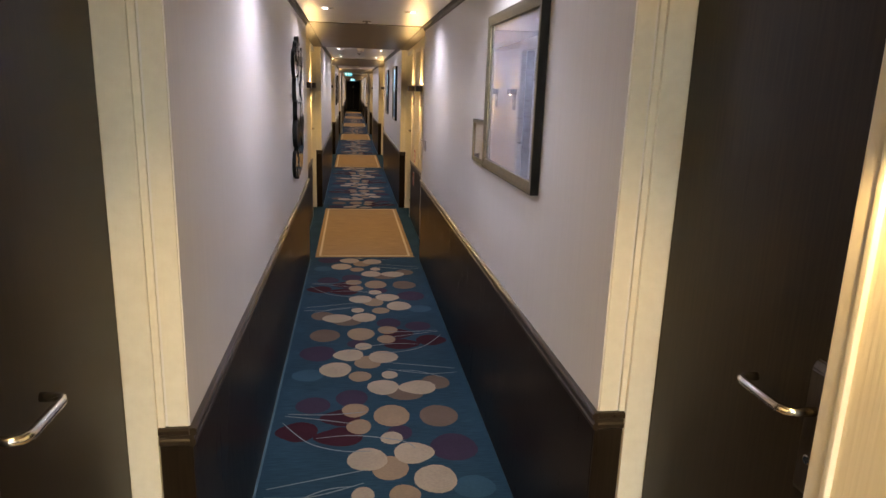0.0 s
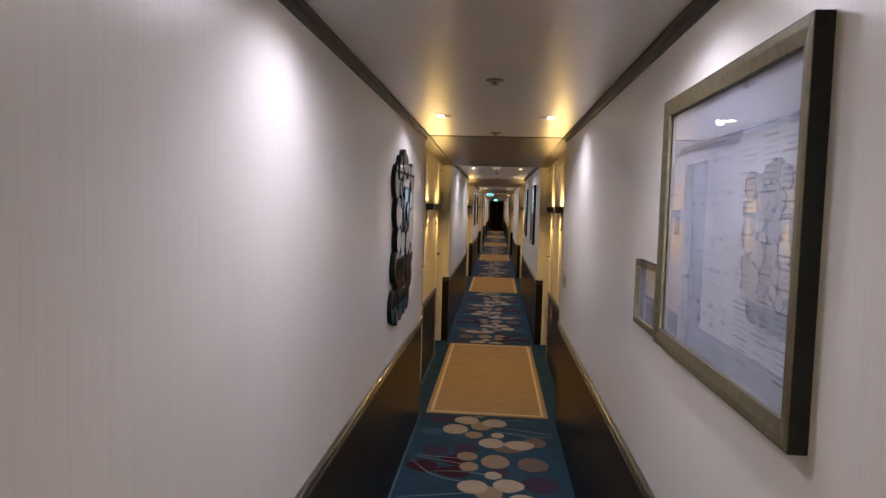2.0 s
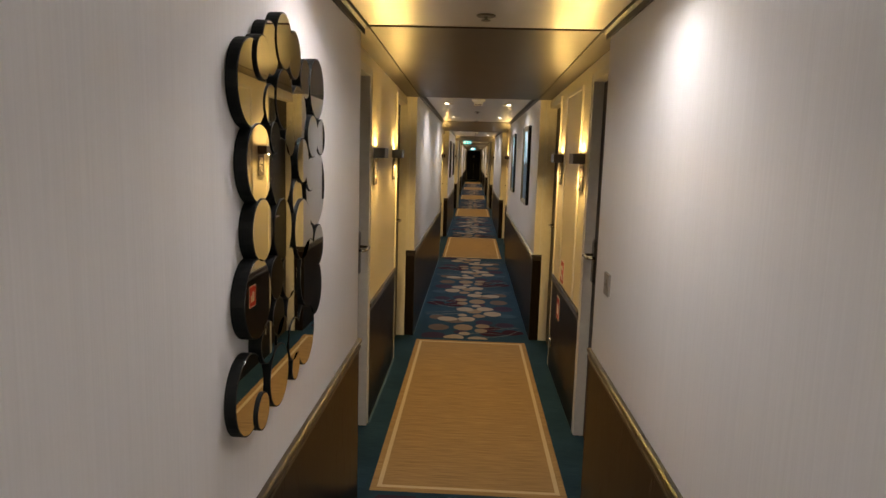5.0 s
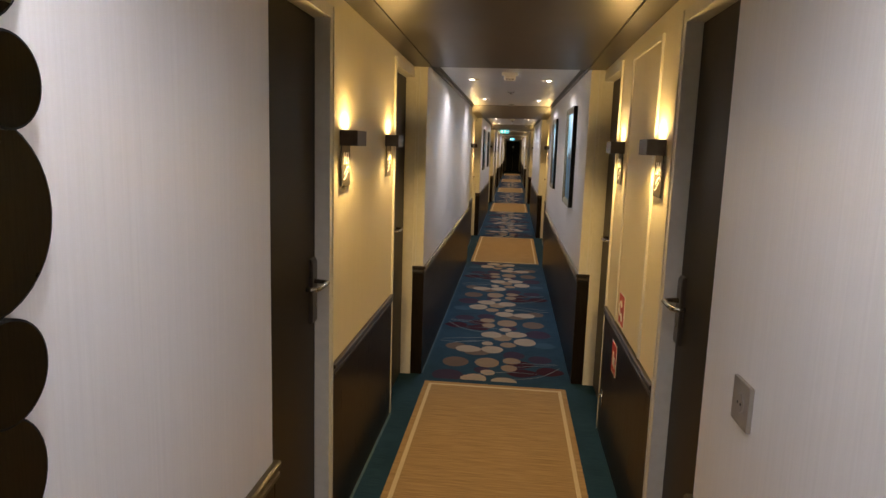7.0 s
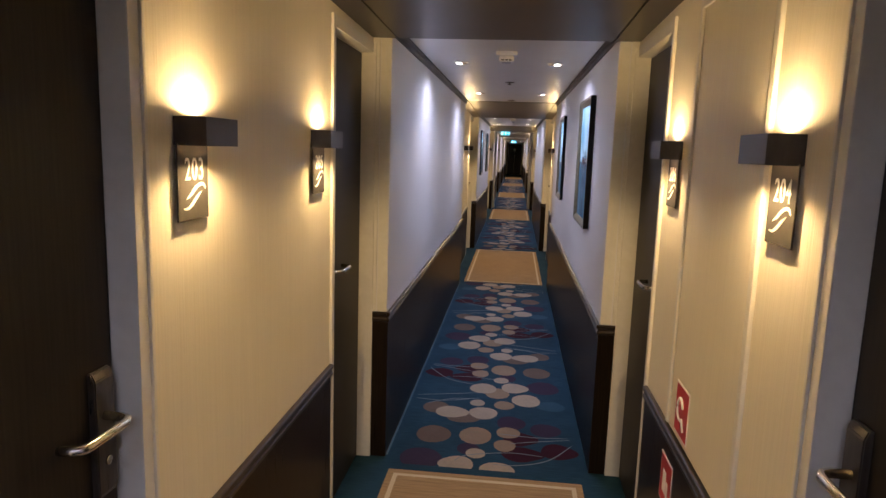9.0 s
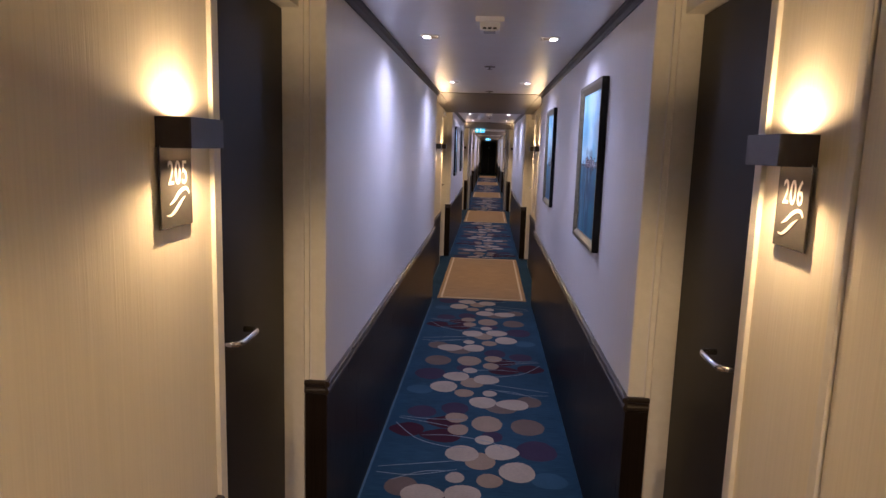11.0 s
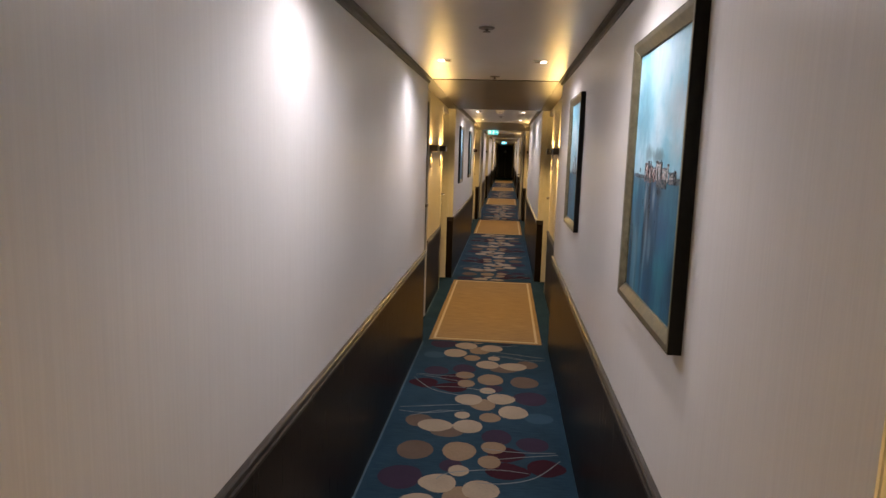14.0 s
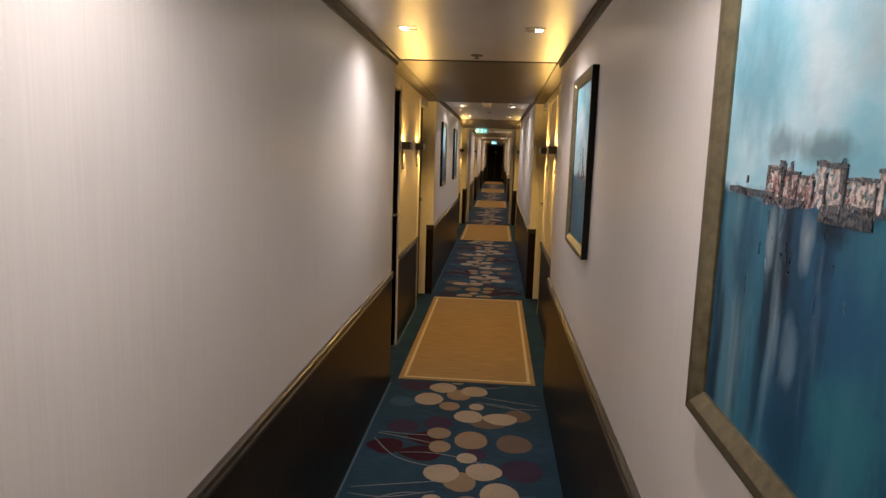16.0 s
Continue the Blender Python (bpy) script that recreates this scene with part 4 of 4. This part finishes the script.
# ---------------------------------------------------------------- mirror of round discs
def disc_mirror():
    """Built looking along +x; y from 0 to 0.8, z from 0 (top) down to -0.97."""
    t = thing("disc_mirror", "tall wall mirror of overlapping round mirror discs", "mirror", "")
    upper = ((0.150, -0.190, 0.096), (0.345, -0.066, 0.068), (0.255, -0.098, 0.062), (0.445, -0.082, 0.062), (0.200, -0.128, 0.050), (0.655, -0.145, 0.088), (0.545, -0.130, 0.055), (0.345, -0.205, 0.074), (0.255, -0.225, 0.048),
             (0.480, -0.235, 0.080), (0.600, -0.285, 0.062), (0.700, -0.285, 0.055), (0.405, -0.300, 0.045), (0.275, -0.300, 0.038), (0.180, -0.360, 0.089), (0.335, -0.385, 0.088), (0.500, -0.355, 0.062), (0.585, -0.395, 0.050), (0.652, -0.435, 0.118))
    lower = ((0.187, -0.510, 0.073), (0.336, -0.525, 0.078), (0.468, -0.455, 0.052), (0.500, -0.545, 0.086), (0.676, -0.615, 0.064), (0.590, -0.580, 0.040), (0.155, -0.660, 0.092), (0.290, -0.640, 0.055), (0.400, -0.650, 0.070), (0.560, -0.680, 0.100), (0.300, -0.740, 0.050), (0.420, -0.755, 0.055),
             (0.215, -0.780, 0.052), (0.330, -0.800, 0.052), (0.115, -0.868, 0.092), (0.295, -0.890, 0.080), (0.430, -0.840, 0.060), (0.550, -0.855, 0.098), (0.180, -0.935, 0.045), (0.440, -0.920, 0.040), (0.650, -0.745, 0.085))
    for i, (y, z, r) in enumerate(upper + lower):
        lift = (0.026, 0.029, 0.032)[(i * 2) % 3]
        y = 0.05 + (y - 0.05) * 1.13
        bm = bmesh.new()
        disc(bm, (lift, y, z), (1, 0, 0), r - 0.003, 0.003, 40)
        d = part("mirror_disc", bm, M_MIRROR, t)
        bm = bmesh.new()
        disc(bm, (lift - 0.001, y, z), (1, 0, 0), r, lift - 0.0015, 36)
        part("disc_body", bm, M_MIRROR_EDGE, d, "black side of the disc")
    return t


disc_mirror().matrix_basis = on_wall(LEFT, HW, 5.170, 1.950)


# ---------------------------------------------------------------- small wall things
def wall_socket():
    t = thing("wall_socket", "grey brown socket plate on the passage wall", "socket", "")
    bm = bmesh.new()
    box(bm, 0, 0.009, -0.045, 0.045, -0.045, 0.045, 0, 0.002)
    part("plate", bm, M_SOCKET, t)
    bm = bmesh.new()
    disc(bm, (0.011, 0, 0), (1, 0, 0), 0.020, 0.003, 24, 0.001)
    s = part("outlet", bm, M_SOCKET, t)
    for y in (-0.008, 0.008):
        bm = bmesh.new()
        disc(bm, (0.0115, y, 0), (1, 0, 0), 0.003, 0.001, 10)
        part("pin_hole", bm, M_BLACK, s)
    return t


_socket = wall_socket()
_socket.matrix_basis = on_wall(RIGHT, HW, 6.555, 1.125)


def fire_sign(mark):
    t = thing("fire_sign", "red fire equipment sign with white symbol", "sign", "fire signs on the right wall")
    bm = bmesh.new()
    box(bm, 0, 0.002, -0.072, 0.072, -0.08, 0.08)
    part("border", bm, M_SIGNWHITE, t, "white sign border")
    bm = bmesh.new()
    box(bm, 0.001, 0.003, -0.066, 0.066, -0.074, 0.074)
    part("field", bm, M_RED, t, "red sign field")
    bm = bmesh.new()
    if mark == "reel":
        pts = [(0.0035, 0.030 * math.cos(a) - 0.008, 0.034 * math.sin(a) + 0.006) for a in [0.3 + i * 0.33 for i in range(17)]] + [(0.0035, 0.036, -0.050)]
        tube(bm, pts, 0.005, 6)
    else:
        box(bm, 0.003, 0.004, -0.032, 0.010, -0.040, 0.034)
        box(bm, 0.003, 0.004, 0.016, 0.036, -0.046, 0.010)
    part("symbol", bm, M_SIGNWHITE, t, "white symbol")
    return t


sign_a, sign_b = fire_sign("reel"), fire_sign("hydrant")
sign_a.matrix_basis = on_wall(RIGHT, RW - 0.006, 8.475, 0.842)
sign_b.matrix_basis = on_wall(RIGHT, RW - 0.008, 8.580, 0.560)


def hatch_lock():
    t = thing("hatch_lock", "small steel lock on the dark wainscot", "lock", "")
    bm = bmesh.new()
    box(bm, 0, 0.006, -0.018, 0.018, -0.045, 0.045, 0, 0.002)
    part("plate", bm, M_STEEL, t)
    bm = bmesh.new()
    disc(bm, (0.020, 0, 0.012), (1, 0, 0), 0.012, 0.014, 18, 0.003)
    part("knob", bm, M_STEEL, t)
    return t


hatch_lock().matrix_basis = on_wall(RIGHT, RW - 0.008, 8.870, 0.235)


def wall_phone():
    t = thing("wall_phone", "white wall telephone beside the cabin doors", "telephone", "")
    bm = bmesh.new()
    box(bm, 0, 0.035, -0.05, 0.05, -0.10, 0.10, 0, 0.006)
    part("body", bm, M_WHITE, t)
    bm = bmesh.new()
    box(bm, 0.035, 0.060, -0.022, 0.022, -0.095, 0.095, 0, 0.008)
    part("handset", bm, M_WHITE, t)
    return t


wall_phone().matrix_basis = on_wall(RIGHT, RW, 23.30, 1.10)


# ---------------------------------------------------------------- far part: fire door, exit signs, end doors
def open_fire_door():
    t = thing("fire_door", "dark fire door held open against the wall", "door", "")
    bm = bmesh.new()
    box(bm, 0.004, 0.052, 0, 0.92, 0.012, 2.06, 0, 0.002)
    part("leaf", bm, M_DOOR, t)
    bm = bmesh.new()
    tube(bm, [(0.05, 0.10, 1.06), (0.10, 0.10, 1.06), (0.105, 0.115, 1.06), (0.105, 0.22, 1.06)], 0.009)
    part("lever_handle", bm, M_STEEL, t)
    return t


open_fire_door().matrix_basis = on_wall(RIGHT, HW - 0.018, 26.15, 0)
bm = bmesh.new()
for s in (-1, 1):
    box(bm, s * (HW - 0.075), s * (HW - 0.019), 25.10, 25.20, 0, 2.10, 0, 0.003)
box(bm, -HW + 0.019, HW - 0.019, 25.10, 25.20, 2.10, H - 0.001, 0, 0.003)
structure("door_frame_1", bm, M_GREY, "grey painted steel fire door frame across the passage", "door frame")


def exit_sign():
    t = thing("exit_sign", "lit green exit sign hanging below the ceiling", "exit sign", "lit exit signs")
    bm = bmesh.new()
    box(bm, -0.125, 0.125, -0.012, 0.012, -0.150, -0.025, 0, 0.003)
    panel = part("panel", bm, M_EXIT, t, "lit green panel")
    bm = bmesh.new()
    box(bm, -0.13, 0.13, -0.022, 0.022, -0.025, 0.0, 0, 0.003)
    part("mount", bm, M_WHITE, t)
    for x0, x1, z0, z1 in ((-0.11, -0.05, -0.13, -0.06), (-0.01, 0.03, -0.135, -0.055), (0.06, 0.12, -0.105, -0.085)):
        bm = bmesh.new()
        box(bm, x0, x1, -0.0135, -0.012, z0, z1)
        part("pale_mark", bm, M_EXIT_MARK, panel, "lit pale mark")
    return t


sign0 = exit_sign()
sign0.matrix_basis = pose(-0.235, 24.98, H)
copy_thing(sign0, pose(-0.05, 41.4, H))


def end_door():
    t = tagged(new("door_end"), "closed dark double door at the corridor's end", "door", "", "structure")
    for s in (-1, 1):
        bm = bmesh.new()
        box(bm, min(s * 0.003, s * 0.44), max(s * 0.003, s * 0.44), -0.045, -0.002, 0.01, 2.06, 0, 0.003)
        leaf = part("leaf", bm, M_DOOR, t)
        bm = bmesh.new()
        tube(bm, [(s * 0.07, -0.045, 1.05), (s * 0.07, -0.09, 1.05), (s * 0.085, -0.10, 1.05), (s * 0.19, -0.10, 1.05)], 0.009)
        part("lever_handle", bm, M_STEEL, leaf)
    bm = bmesh.new()
    box(bm, -0.475, -0.443, -0.05, 0, 0, 2.12)
    box(bm, 0.443, 0.475, -0.05, 0, 0, 2.12)
    box(bm, -0.443, 0.443, -0.05, 0, 2.065, 2.12)
    part("door_frame", bm, M_GREY, t)
    bm = bmesh.new()
    box(bm, -0.07, 0.07, -0.049, -0.045, 1.60, 1.76)
    part("notice", bm, M_SIGNWHITE, t, "pale square notice")
    return t


end_door().matrix_basis = pose(0, Y_MAX - 0.002, 0)
